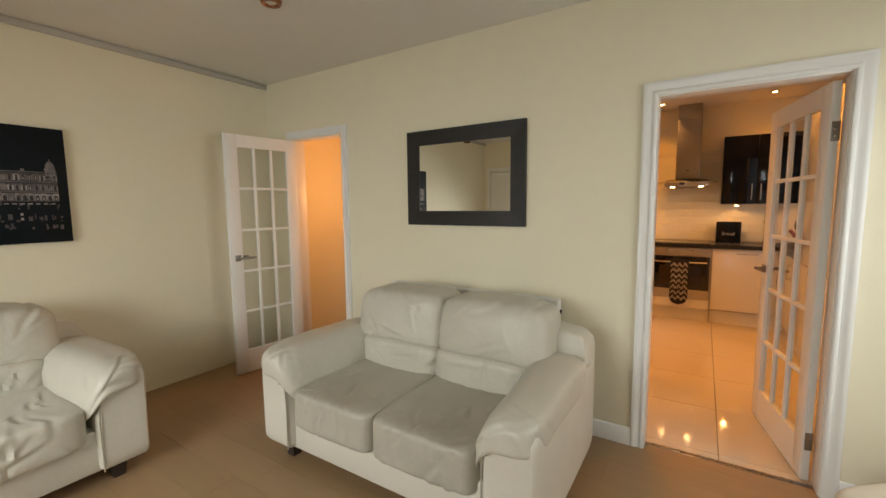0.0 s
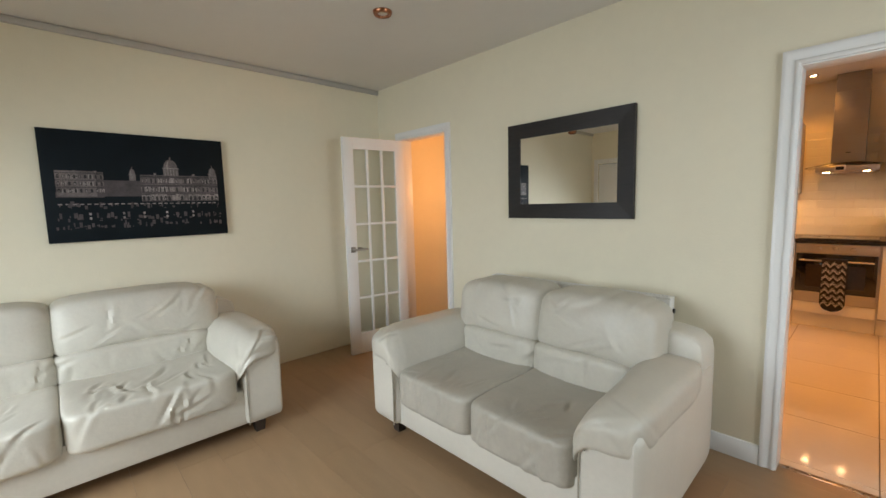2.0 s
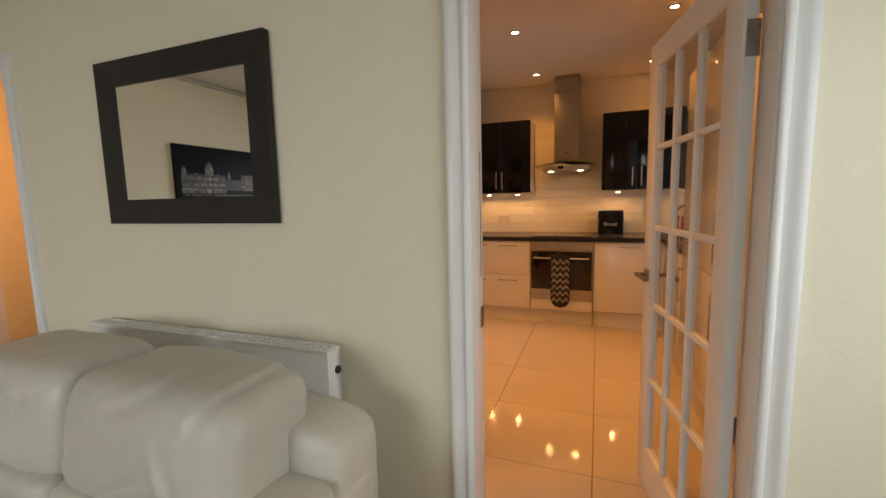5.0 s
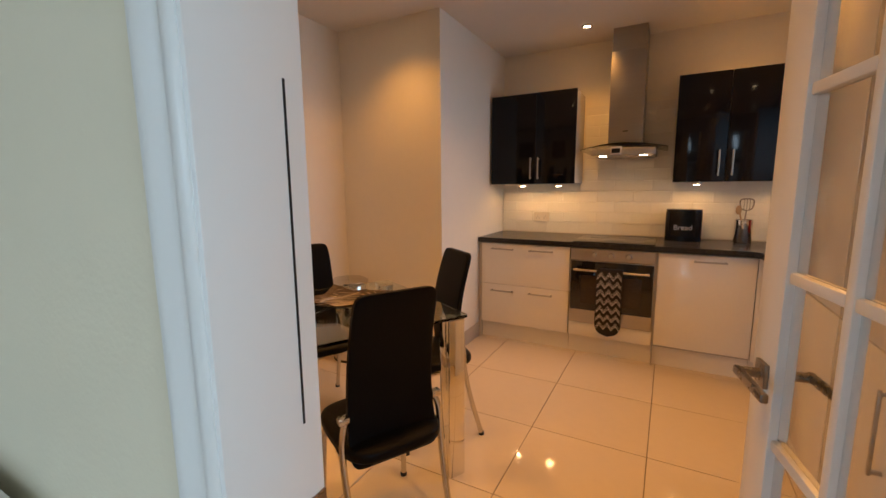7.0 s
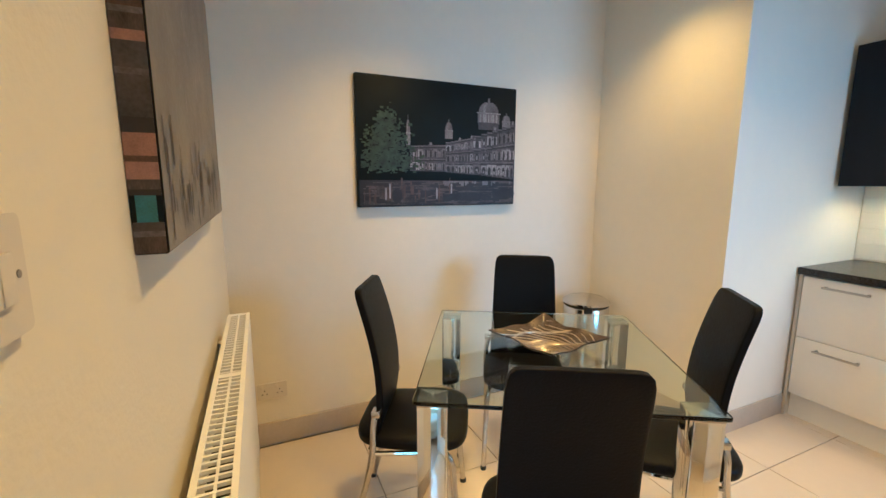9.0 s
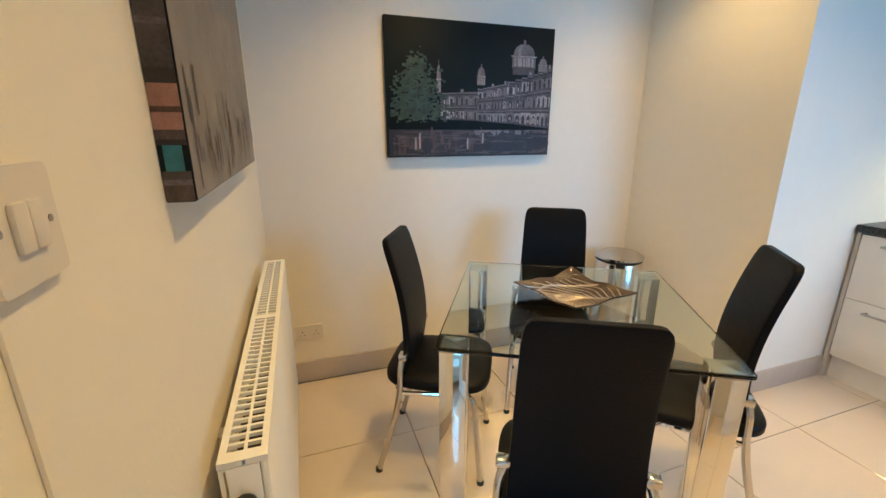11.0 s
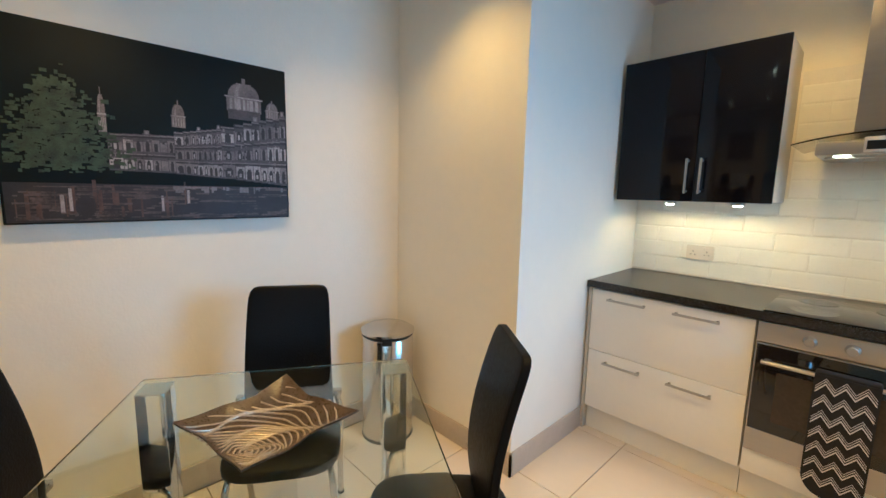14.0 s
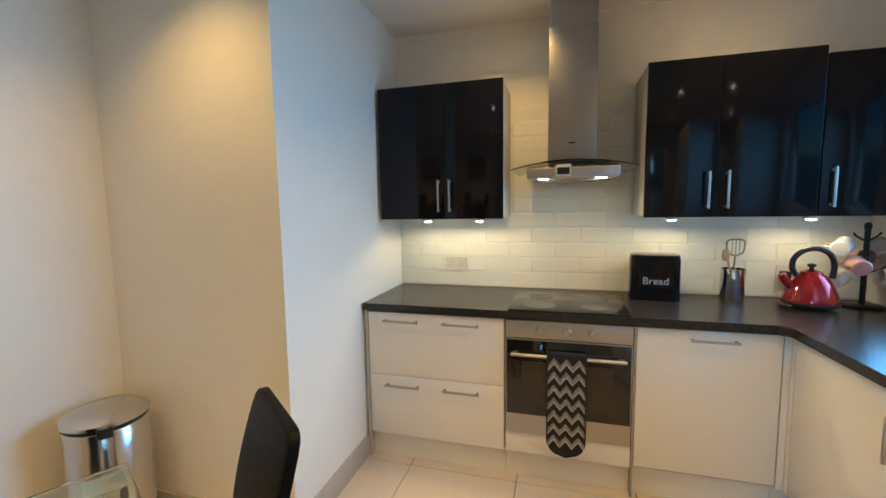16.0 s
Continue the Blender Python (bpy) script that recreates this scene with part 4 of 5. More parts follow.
# ---- kitchen things ----
YF, YB, XF = 5.855, 6.478, 0.955  # base fronts, end wall, right-hand fronts


def bar_handle(length, vertical=False):
    """A bar handle about its middle, standing out towards -y."""
    bm = bmesh.new()
    h = length / 2
    bx(bm, (-h, -0.034, -0.006), (h, -0.024, 0.006), 0.003)
    for s in (-1, 1):
        bx(bm, (s * (h - 0.012) - 0.006, -0.026, -0.006), (s * (h - 0.012) + 0.006, 0.0, 0.006), 0.002)
    if vertical:
        bm.transform(Matrix.Rotation(radians(90), 4, "Y"))
    return bm


def front(parent, name, lo, hi, material, handle=None, label="", nickel=STEEL):
    """A door or drawer front with an optional handle: (x, z, length, vertical)."""
    p = part(name, B((lo, hi), bev=0.003), material, parent, label)
    if handle:
        x, z, L, v = handle
        hb = bar_handle(L, v)
        hb.transform(Matrix.Translation((x, lo[1], z)))
        part("handle", hb, nickel, p, "brushed steel bar handle")
    return p


G, GR = 0.0015, "base units under the worktop"
# drawer unit
t = thing("drawer_unit", "white gloss drawer unit with paired steel handles", "kitchen cabinet", pose(-1.098, YF, 0), GR)
part("carcass", B(((0.018, 0.02, 0.15), (0.797, 0.60, 0.875))), CARCASS, t)
part("end_panel", B(((0.0, -0.0, 0.0), (0.017, 0.60, 0.878))), CARCASS, t, "warm grey end panel")
for z0, z1, hz in ((0.152, 0.5062, 0.452), (0.5080, 0.872, 0.826)):
    d = front(t, "drawer_front", (0.021, 0, z0), (0.795, 0.019, z1), WHITEGLOSS, (0.222, hz, 0.205, False))
    hb = bar_handle(0.205)
    hb.transform(Matrix.Translation((0.562, 0, hz)))
    part("handle", hb, STEEL, d, "brushed steel bar handle")
part("plinth", B(((0.018, 0.04, 0.0), (0.798, 0.058, 0.149))), WHITEGLOSS, t)

# built-in oven
t = thing("oven", "built-in steel electric oven with dark glass door", "oven", pose(-0.297, YF, 0))
part("housing", B(((0.0, 0.02, 0.15), (0.618, 0.58, 0.875))), CARCASS, t)
part("lower_panel", B(((0.002, 0, 0.152), (0.616, 0.019, 0.262)), bev=0.002), WHITEGLOSS, t, "white filler panel under the oven")
part("control_panel", B(((0.004, -0.012, 0.782), (0.614, 0.02, 0.874)), bev=0.003), STEEL, t, "brushed steel control panel")
door = part("oven_door", B(((0.004, -0.012, 0.266), (0.614, 0.02, 0.778)), bev=0.003), STEEL, t, "steel framed oven door")
part("door_glass", B(((0.010, -0.0165, 0.375), (0.608, -0.0125, 0.772)), bev=0.001), OVENGLASS, door, "dark oven glass")
part("inner_window", B(((0.09, -0.0172, 0.43), (0.53, -0.0168, 0.66))), mat("brown_oven_window", (0.035, 0.024, 0.017), 0.06, var=0.3, scale=6, rvar=0.01), door)
bm = bmesh.new()
tube(bm, [(0.035, -0.05, 0.705), (0.583, -0.05, 0.705)], 0.012, 12, 0.75)
for x in (0.055, 0.563):
    bx(bm, (x - 0.012, -0.05, 0.697), (x + 0.012, -0.016, 0.713), 0.003)
part("door_handle", bm, STEEL, door, "steel oven door bar")
for x in (0.181, 0.308, 0.433):
    kn = part("knob", lathe(bmesh.new(), [(0.0, 0.026), (0.017, 0.026), (0.020, 0.022), (0.021, 0.004), (0.024, 0.0)], 24), STEEL, t, "round steel control knob")
    kn.matrix_basis = pose(x, -0.012, 0.826, 90, 0, 0)
part("plinth", B(((0.0, 0.04, 0.0), (0.619, 0.058, 0.149))), WHITEGLOSS, t)

# double oven glove folded over the oven's bar
t = thing("oven_glove", "black and white zigzag oven glove over the oven bar", "oven glove", pose(0.011, YF - 0.064, 0.71))


def glove_shape(x, z):
    """Depth wave of the hanging cloth."""
    return 0.004 * math.sin(9 * z + 3 * x) + 0.003 * wobble((x, z, 0.3), 11)


bm = bmesh.new()
nx, nz, hw, L = 12, 30, 0.095, 0.522
rows = []
for j in range(nz + 1):
    s = L * j / nz
    z = 0.006 - s
    w = hw if s < L - hw else math.sqrt(max(0.0, hw * hw - (s - L + hw) ** 2))
    rows.append([bm.verts.new((w * (2 * i / nx - 1), -0.006 + glove_shape(w * (2 * i / nx - 1), z) * min(1, s * 6), z)) for i in range(nx + 1)])
for a, b in zip(rows, rows[1:]):
    for i in range(nx):
        bm.faces.new((a[i], a[i + 1], b[i + 1], b[i]))
ext = bmesh.ops.extrude_face_region(bm, geom=bm.faces[:])
for v in [g for g in ext["geom"] if isinstance(g, bmesh.types.BMVert)]:
    v.co.y += 0.012
bmesh.ops.remove_doubles(bm, verts=bm.verts[:], dist=1e-5)
part("cloth", bm, TOWEL, t)
bm = bmesh.new()
bx(bm, (-hw, -0.004, 0.0), (hw, 0.034, 0.022), 0.009, 3)
part("fold", bm, TOWEL, t)
for r in range(7):
    bm = bmesh.new()
    z0 = -0.052 - r * 0.066
    pts = []
    for k in range(13):
        x = -0.088 + 0.176 * k / 12
        lim = hw if -z0 < L - hw else math.sqrt(max(0.0, hw * hw - (-z0 - L + hw) ** 2)) - 0.006
        pts.append((max(-lim, min(lim, x)), z0 + (0.022 if k % 4 == 2 else (-0.016 if k % 4 == 0 else 0.003 * (1 if k % 2 else -1)))))
    for (xa, za), (xb, zb) in zip(pts, pts[1:]):
        if xb - xa < 0.003:
            continue
        for o, th in ((0.0, 0.007), (0.014, 0.004), (0.025, 0.003)):
            v = [bm.verts.new((x, -0.0085 + glove_shape(x, z) * min(1, -z * 6), z)) for x, z in ((xa, za + o), (xb, zb + o), (xb, zb + o + th), (xa, za + o + th))]
            bm.faces.new(v)
    part("zigzag", bm, TOWELW, t, "white zigzag stripe", smooth=0)

# integrated dishwasher, corner post
t = thing("dishwasher_unit", "white gloss integrated appliance door with one handle", "kitchen cabinet", pose(0.322, YF, 0), GR)
part("carcass", B(((0.006, 0.02, 0.15), (0.606, 0.58, 0.875))), CARCASS, t)
front(t, "door", (0.012, 0, 0.165), (0.605, 0.019, 0.870), WHITEGLOSS, (0.335, 0.826, 0.20, False))
part("edge_strip", B(((0.0, -0.004, 0.0), (0.0085, 0.03, 0.872))), STEEL, t, "thin steel edge strip")
part("plinth", B(((0.010, 0.04, 0.0), (0.606, 0.058, 0.152))), WHITEGLOSS, t)
t = thing("corner_unit", "white corner base unit between the two runs", "kitchen cabinet", pose(0.930, YF, 0), GR)
part("corner_post", B(((0.002, 0.0, 0.15), (0.062, 0.019, 0.872)), ((0.027, -0.035, 0.15), (0.046, -0.0005, 0.872)), bev=0.002), WHITEGLOSS, t)
part("plinth", B(((0.0, 0.04, 0.0), (0.095, 0.058, 0.149))), WHITEGLOSS, t)
part("carcass", B(((0.07, 0.06, 0.15), (0.60, 0.58, 0.874))), CARCASS, t)


def right_unit(name, y0, y1, label, z0=0.15, z1=0.872, tall=False, handle_near=True):
    """A cabinet of the right-hand run; its fronts face -x."""
    t = thing(name, label, "kitchen cabinet", pose(XF, y1, 0, 0, 0, -90), "right-hand run of units")
    w = y1 - y0
    part("carcass", B(((0.001, 0.02, z0), (w - 0.001, 0.58, z1))), WHITEGLOSS if tall else CARCASS, t)
    hx = w - 0.05 if handle_near else 0.05
    if tall:
        front(t, "lower_door", (G, 0, 0.152), (w - G, 0.019, 0.868), WHITEGLOSS, (hx, 0.66, 0.26, True))
        front(t, "upper_door", (G, 0, 0.874), (w - G, 0.019, z1), WHITEGLOSS, (hx, 1.09, 0.26, True))
    else:
        front(t, "door", (G, 0, 0.152), (w - G, 0.019, z1), WHITEGLOSS, (hx, 0.73, 0.15, True) if w > 0.3 else None)
    part("plinth", B(((0, 0.05, 0.0), (w, 0.068, 0.149))), WHITEGLOSS, t)
    return t


right_unit("base_unit", 5.20, 5.815, "white gloss base unit with a vertical steel handle", handle_near=True)
right_unit("base_unit", 4.985, 5.195, "narrow white gloss base unit under the worktop", handle_near=True)
right_unit("tall_unit", 4.46, 4.975, "tall white gloss cabinet with two doors", z1=2.16, tall=True, handle_near=False)
right_unit("tall_unit", 3.94, 4.455, "tall white gloss cabinet with two doors", z1=2.16, tall=True)

# worktop with upstand line
wt = thing("worktop", "black-brown laminate worktop turning a corner", "worktop")
o = [(-1.102, YB), (-1.102, YF - 0.018), (0.895, YF - 0.018), (XF - 0.018, YF - 0.06), (XF - 0.018, 4.98), (1.557, 4.98), (1.557, YB)]
bm = bmesh.new()
prism(bm, o, 0.880, 0.920)
es = [e for e in bm.edges if abs(e.verts[0].co.z - e.verts[1].co.z) < 1e-5 and all(v.co.y < YB - 0.01 for v in e.verts) and all(v.co.x < 1.5 for v in e.verts)]
bmesh.ops.bevel(bm, geom=es, offset=0.009, segments=3, affect="EDGES", profile=0.5)
part("slab", bm, WORKTOP, wt)
part("wall_seal", B(((-1.10, YB - 0.012, 0.9195), (1.55, YB - 0.0005, 0.930)), bev=0.003), PLASTIC, wt, "white sealant strip along the tiles")
t = thing("hob", "black ceramic hob set into the worktop", "hob", pose(0.012, 6.08, 0.9204))
part("glass_top", B(((-0.295, -0.235, 0.0), (0.295, 0.24, 0.007)), bev=0.003), HOBGLASS, t)
HOBRING = mat("faint_grey_hob_ring", (0.06, 0.06, 0.062), 0.2, var=0.1)
for cx, cyy, r in ((-0.14, -0.10, 0.085), (0.14, -0.10, 0.07), (-0.14, 0.12, 0.07), (0.14, 0.12, 0.09)):
    bm = bmesh.new()
    lathe(bm, [(r - 0.004, 0.0073), (r, 0.0073), (r, 0.0076), (r - 0.004, 0.0076)], 40, (cx, cyy, 0))
    part("cooking_zone", bm, HOBRING, t)

# wall cabinets


def wall_unit(x0, x1, doors, label, z0=1.385, z1=2.16, end=True):
    """Black gloss wall cabinet; doors: list of (x0, x1, handle x)."""
    t = thing("wall_cabinet", label, "wall cabinet", pose(0, 6.10, 0), "black gloss wall cabinets")
    part("carcass", B(((x0 + 0.004, 0.02, z0 + 0.006), (x1 - 0.004, 0.377, z1 - 0.004))), CARCASS, t, "warm grey carcass")
    for a, b, hx in doors:
        d = part("door", B(((a + G, 0, z0), (b - G, 0.019, z1)), bev=0.0025), BLACKGLOSS, t, "black high-gloss door")
        hb = bar_handle(0.185, True)
        hb.transform(Matrix.Translation((hx, 0, z0 + 0.135)))
        part("handle", hb, STEEL, d, "brushed steel bar handle")
    return t


wall_unit(-1.090, -0.337, [(-1.090, -0.681, -0.714), (-0.681, -0.337, -0.648)], "black gloss double wall cabinet beside the hood")
wall_unit(0.388, 1.135, [(0.388, 0.718, 0.674), (0.718, 1.135, 0.757)], "black gloss double wall cabinet above the bread bin")
wall_unit(1.139, 1.55, [(1.139, 1.55, 1.182)], "black gloss corner wall cabinet above the mugs", z1=2.125)
for x in (-0.83, -0.50, 0.555, 1.18):
    t = thing("cabinet_light", "small round lit lamp under a wall cabinet", "cabinet light", pose(x, 6.24, 1.391), "lamps under the wall cabinets")
    part("ring", lathe(bmesh.new(), [(0.0, -0.024), (0.024, -0.024), (0.031, -0.020), (0.033, 0.0)], 24), STEEL, t)
    part("lens", lathe(bmesh.new(), [(0.0, -0.030), (0.016, -0.029), (0.023, -0.0242)], 20), BULB, t, "glowing lens")
    lamp("cabinet_beam", "SPOT", look((x, 6.24, 1.355), (x, 6.2405, 0)), 4.2, (1.0, 0.49, 0.15), cone=170, blend=0.4, soft=0.02)

# cooker hood
t = thing("cooker_hood", "steel chimney cooker hood with curved glass canopy", "cooker hood", pose(0.030, 6.477, 0))
part("chimney", B(((-0.128, -0.29, 1.70), (0.128, 0, 2.42)), bev=0.002), HOODSTEEL, t)
part("chimney_upper", B(((-0.124, -0.286, 2.42), (0.124, 0, KC - 0.002)), bev=0.001), HOODSTEEL, t)
body = part("body", B(((-0.235, -0.44, 1.60), (0.235, 0, 1.655)), bev=0.006), STEEL, t)
bm = bmesh.new()
n = 20
arc = [(0.315 * (2 * k / n - 1), 1.692 - 0.042 * (2 * k / n - 1) ** 2) for k in range(n + 1)]
rings = []
for dy in (-0.475, -0.45, -0.2, 0.0):
    rings.append(([bm.verts.new((x, dy, z)) for x, z in arc], [bm.verts.new((x, dy, z - 0.006)) for x, z in arc]))
for (a, a2), (b, b2) in zip(rings, rings[1:]):
    for k in range(n):
        bm.faces.new((a[k], a[k + 1], b[k + 1], b[k]))
        bm.faces.new((a2[k], b2[k], b2[k + 1], a2[k + 1]))
    bm.faces.new((a[0], b[0], b2[0], a2[0]))
    bm.faces.new((a[n], a2[n], b2[n], b[n]))
for a, a2 in (rings[0], rings[-1]):
    for k in range(n):
        bm.faces.new((a[k], a2[k], a2[k + 1], a[k + 1]))
SMOKEGLASS = mat("smoked_canopy_glass", (0.62, 0.66, 0.64), 0.02, trans=1.0)
gl = part("glass_canopy", bm, SMOKEGLASS, t, "curved smoked glass canopy")
gl.visible_shadow = False
part("control_box", B(((-0.085, -0.455, 1.607), (-0.005, -0.441, 1.668)), bev=0.003), PLASTIC, t, "pale control plate")
part("display", B(((-0.076, -0.457, 1.617), (-0.014, -0.4555, 1.652))), BLACKPLASTIC, t)
part("badge", B(((-0.018, -0.2925, 1.795), (0.018, -0.2906, 1.803))), BLACKPLASTIC, t)
for x in (-0.15, 0.15):
    part("lamp_lens", lathe(bmesh.new(), [(0.0, 0.0), (0.026, 0.0), (0.028, 0.003)], 20, (x, -0.37, 1.5965)), BULB, t, "glowing lamp lens")
for x in (-0.11, 0.11):
    part("grease_filter", B(((x - 0.10, -0.32, 1.592), (x + 0.10, -0.05, 1.5995)), bev=0.002), STEEL, t)
for x in (-0.12, 0.18):
    lamp("hood_beam", "SPOT", look((x, 6.107, 1.588), (x, 6.12, 0)), 4.5, WARM, cone=140, blend=0.8, soft=0.02)

# small things on the worktop
t = thing("bread_bin", "black enamel bread bin lettered Bread", "bread bin", pose(0.490, 6.315, 0.9202, 0, 0, -4))
bm = bmesh.new()
prism(bm, rounded(0.255, 0.165, 0.045, 7), 0.0, 0.232)
part("body", bm, BLACKGLOSS, t)
bm = bmesh.new()
prism(bm, rounded(0.250, 0.160, 0.045, 7), 0.2335, 0.252)
bmesh.ops.bevel(bm, geom=[e for e in bm.edges if all(v.co.z > 0.25 for v in e.verts)], offset=0.006, segments=3, affect="EDGES", profile=0.5)
part("lid", bm, BLACKGLOSS, t)
fc = bpy.data.curves.new("lettering", "FONT")
fc.body, fc.size, fc.extrude, fc.align_x, fc.align_y = "Bread", 0.056, 0.0004, "CENTER", "CENTER"
fc.materials.append(LETTER)
lt = new("lettering", fc)
lt.parent, lt.matrix_basis = t, pose(0.0, -0.0834, 0.108, 90, 0, 0)
tagged(lt, "pale grey lettering")

t = thing("utensil_pot", "steel pot holding wooden spoon and slotted turner", "utensil pot", pose(0.888, 6.335, 0.9202))
bm = bmesh.new()
lathe(bm, [(0.0, 0.0), (0.056, 0.0), (0.058, 0.004), (0.058, 0.168), (0.061, 0.170), (0.061, 0.176), (0.054, 0.176), (0.054, 0.012), (0.0, 0.010)], 32)
part("pot", bm, CHROME, t)
bm = tube(bmesh.new(), [(-0.012, 0.0, 0.015), (0.008, 0.012, 0.20), (0.012, 0.016, 0.25)], 0.005, 8)
tube(bm, smoothpath([(0.012, 0.014, 0.245), (-0.016, 0.013, 0.256), (-0.027, 0.013, 0.275), (-0.030, 0.012, 0.325), (0.012, 0.011, 0.336), (0.052, 0.012, 0.325), (0.050, 0.013, 0.275), (0.038, 0.013, 0.256), (0.012, 0.014, 0.245)], 4), 0.005, 8)
for x in (-0.006, 0.012, 0.030):
    bx(bm, (x - 0.002, 0.0115, 0.252), (x + 0.002, 0.0135, 0.332))
part("turner", bm, NICKEL, t, "dark steel turner with an open head")
bm = tube(bmesh.new(), [(0.015, -0.01, 0.015), (-0.032, -0.004, 0.235)], 0.006, 8)
puff(bm, (-0.058, -0.014, 0.215), (-0.020, 0.004, 0.285), n=2.2, div=6)
part("wooden_spoon", bm, WOODSPOON, t, "pale beech spoon")

t = thing("kettle", "red metal dome kettle with black loop handle", "kettle", pose(1.190, 6.225, 0.9202, 0, 0, 8))
part("power_base", lathe(bmesh.new(), [(0.0, 0.0), (0.078, 0.0), (0.080, 0.006), (0.074, 0.020), (0.0, 0.022)], 36), CHROME, t, "chrome power base")
bd = part("body", lathe(bmesh.new(), [(0.0, 0.024), (0.108, 0.024), (0.116, 0.034), (0.117, 0.046), (0.108, 0.075), (0.092, 0.115), (0.072, 0.152), (0.052, 0.172), (0.048, 0.176), (0.0, 0.178)], 40), RED, t)
part("band", lathe(bmesh.new(), [(0.106, 0.018), (0.114, 0.020), (0.120, 0.030), (0.1172, 0.037)], 40), BLACKPLASTIC, bd, "black base band")
part("lid", lathe(bmesh.new(), [(0.046, 0.178), (0.044, 0.184), (0.020, 0.196), (0.0, 0.198)], 32), RED, t)
part("lid_knob", lathe(bmesh.new(), [(0.010, 0.196), (0.010, 0.206), (0.018, 0.212), (0.018, 0.222), (0.0, 0.228)], 20), BLACKPLASTIC, t, "black lid knob")
part("handle", tube(bmesh.new(), smoothpath([(-0.068, 0, 0.165), (-0.088, 0, 0.205), (-0.080, 0, 0.255), (-0.035, 0, 0.292), (0.030, 0, 0.298), (0.082, 0, 0.268), (0.102, 0, 0.215), (0.096, 0, 0.150)], 6), 0.013, 12), BLACKPLASTIC, t, "thick black loop handle")
part("spout", tube(bmesh.new(), smoothpath([(-0.085, 0, 0.105), (-0.115, 0, 0.140), (-0.135, 0, 0.172)], 5), 0.020, 12, 0.8), RED, t)
part("cord", tube(bmesh.new(), smoothpath([(0.07, 0.02, 0.006), (0.14, 0.03, 0.005), (0.19, 0.08, 0.005), (0.16, 0.16, 0.006), (0.10, 0.235, 0.012)], 6), 0.0035, 8), BLACKPLASTIC, t, "black power cord")

t = thing("mug_tree", "black mug tree with arms on a flat base", "mug tree", pose(1.448, 6.30, 0.9202))
part("base", lathe(bmesh.new(), [(0.0, 0.0), (0.085, 0.0), (0.088, 0.006), (0.080, 0.012), (0.0, 0.014)], 32), BLACKPLASTIC, t)
part("post", cy(bmesh.new(), (0, 0, 0.012), (0, 0, 0.40), 0.012, 14), BLACKPLASTIC, t)
part("finial", lathe(bmesh.new(), [(0.012, 0.39), (0.017, 0.405), (0.012, 0.425), (0.0, 0.43)], 16), BLACKPLASTIC, t)
ARMS = [(200, 0.33), (20, 0.33), (235, 0.24), (60, 0.26), (190, 0.16), (330, 0.17)]
for a, z in ARMS:
    c, s = math.cos(radians(a)), math.sin(radians(a))
    part("arm", tube(bmesh.new(), [(0, 0, z), (0.06 * c, 0.06 * s, z + 0.03), (0.075 * c, 0.075 * s, z + 0.045)], 0.005, 8), BLACKPLASTIC, t)
for (a, z), mt in zip(ARMS, (WHITEMUG, WHITEMUG, PINK, PINK, WHITEMUG, WHITEMUG)):
    c, s = math.cos(radians(a)), math.sin(radians(a))
    mug = thing("mug", "pink glazed mug hanging on the mug tree" if mt is PINK else "white glazed mug hanging on the mug tree", "mug", Matrix.Translation((1.430 + 0.105 * c, 6.30 + 0.105 * s, 0.9202 + z - 0.02)) @ pose(0, 0, 0, 78, 0, a - 60), "mugs on the tree")
    part("cup", lathe(bmesh.new(), [(0.0, -0.045), (0.034, -0.045), (0.039, -0.040), (0.041, 0.045), (0.038, 0.045), (0.036, -0.036), (0.0, -0.038)], 28), mt, mug)
    part("handle", tube(bmesh.new(), smoothpath([(0.038, 0, 0.028), (0.062, 0, 0.024), (0.066, 0, -0.008), (0.038, 0, -0.026)], 5), 0.005, 8), mt, mug)


def socket(m, label, double=True, rocker=False):
    """A faceplate on a wall; local x along it, front towards -y."""
    t = thing("light_switch" if rocker else "wall_socket", label, "light switch" if rocker else "socket", m)
    w = 0.147 if double else 0.086
    bm = bmesh.new()
    prism(bm, rounded(w, 0.086, 0.006, 3), 0.0, 0.009, pose(0, 0, 0, 90, 0, 0))
    part("faceplate", bm, PLASTIC, t)
    if rocker:
        for cx in (-0.0095, 0.0095):
            part("rocker", B(((cx - 0.009, -0.0135, -0.018), (cx + 0.009, -0.0085, 0.018)), bev=0.002), PLASTIC, t)
        for cx in (-0.031, 0.031):
            part("screw", cy(bmesh.new(), (cx, -0.0098, 0), (cx, -0.0085, 0), 0.003, 10), NICKEL, t)
    else:
        for cx in ((-0.037, 0.037) if double else (0,)):
            part("rocker", B(((cx - 0.022, -0.0125, 0.016), (cx - 0.008, -0.0085, 0.034)), bev=0.001), PLASTIC, t)
            for dx, dz, ww, hh in ((0, 0.006, 0.004, 0.008), (-0.011, -0.014, 0.007, 0.004), (0.011, -0.014, 0.007, 0.004)):
                part("pin_hole", B(((cx + dx - ww / 2, -0.0096, dz - hh / 2), (cx + dx + ww / 2, -0.0086, dz + hh / 2))), BLACKPLASTIC, t)
    return t


socket(pose(-2.04, 2.995, 0.305, 0, 0, 90), "white double wall socket low on the dining wall")
socket(pose(-0.706, 6.4655, 1.074), "white double socket on the metro tiles")
s2 = socket(pose(1.215, 6.4655, 1.06), "white double socket with a black plug")
part("plug", B(((-0.062, -0.045, -0.03), (-0.014, -0.010, 0.012)), bev=0.005), BLACKPLASTIC, s2, "black mains plug")
socket(pose(-0.139, 2.824, 1.335, 0, 0, 180), "white light switch beside the doorway", False, True)

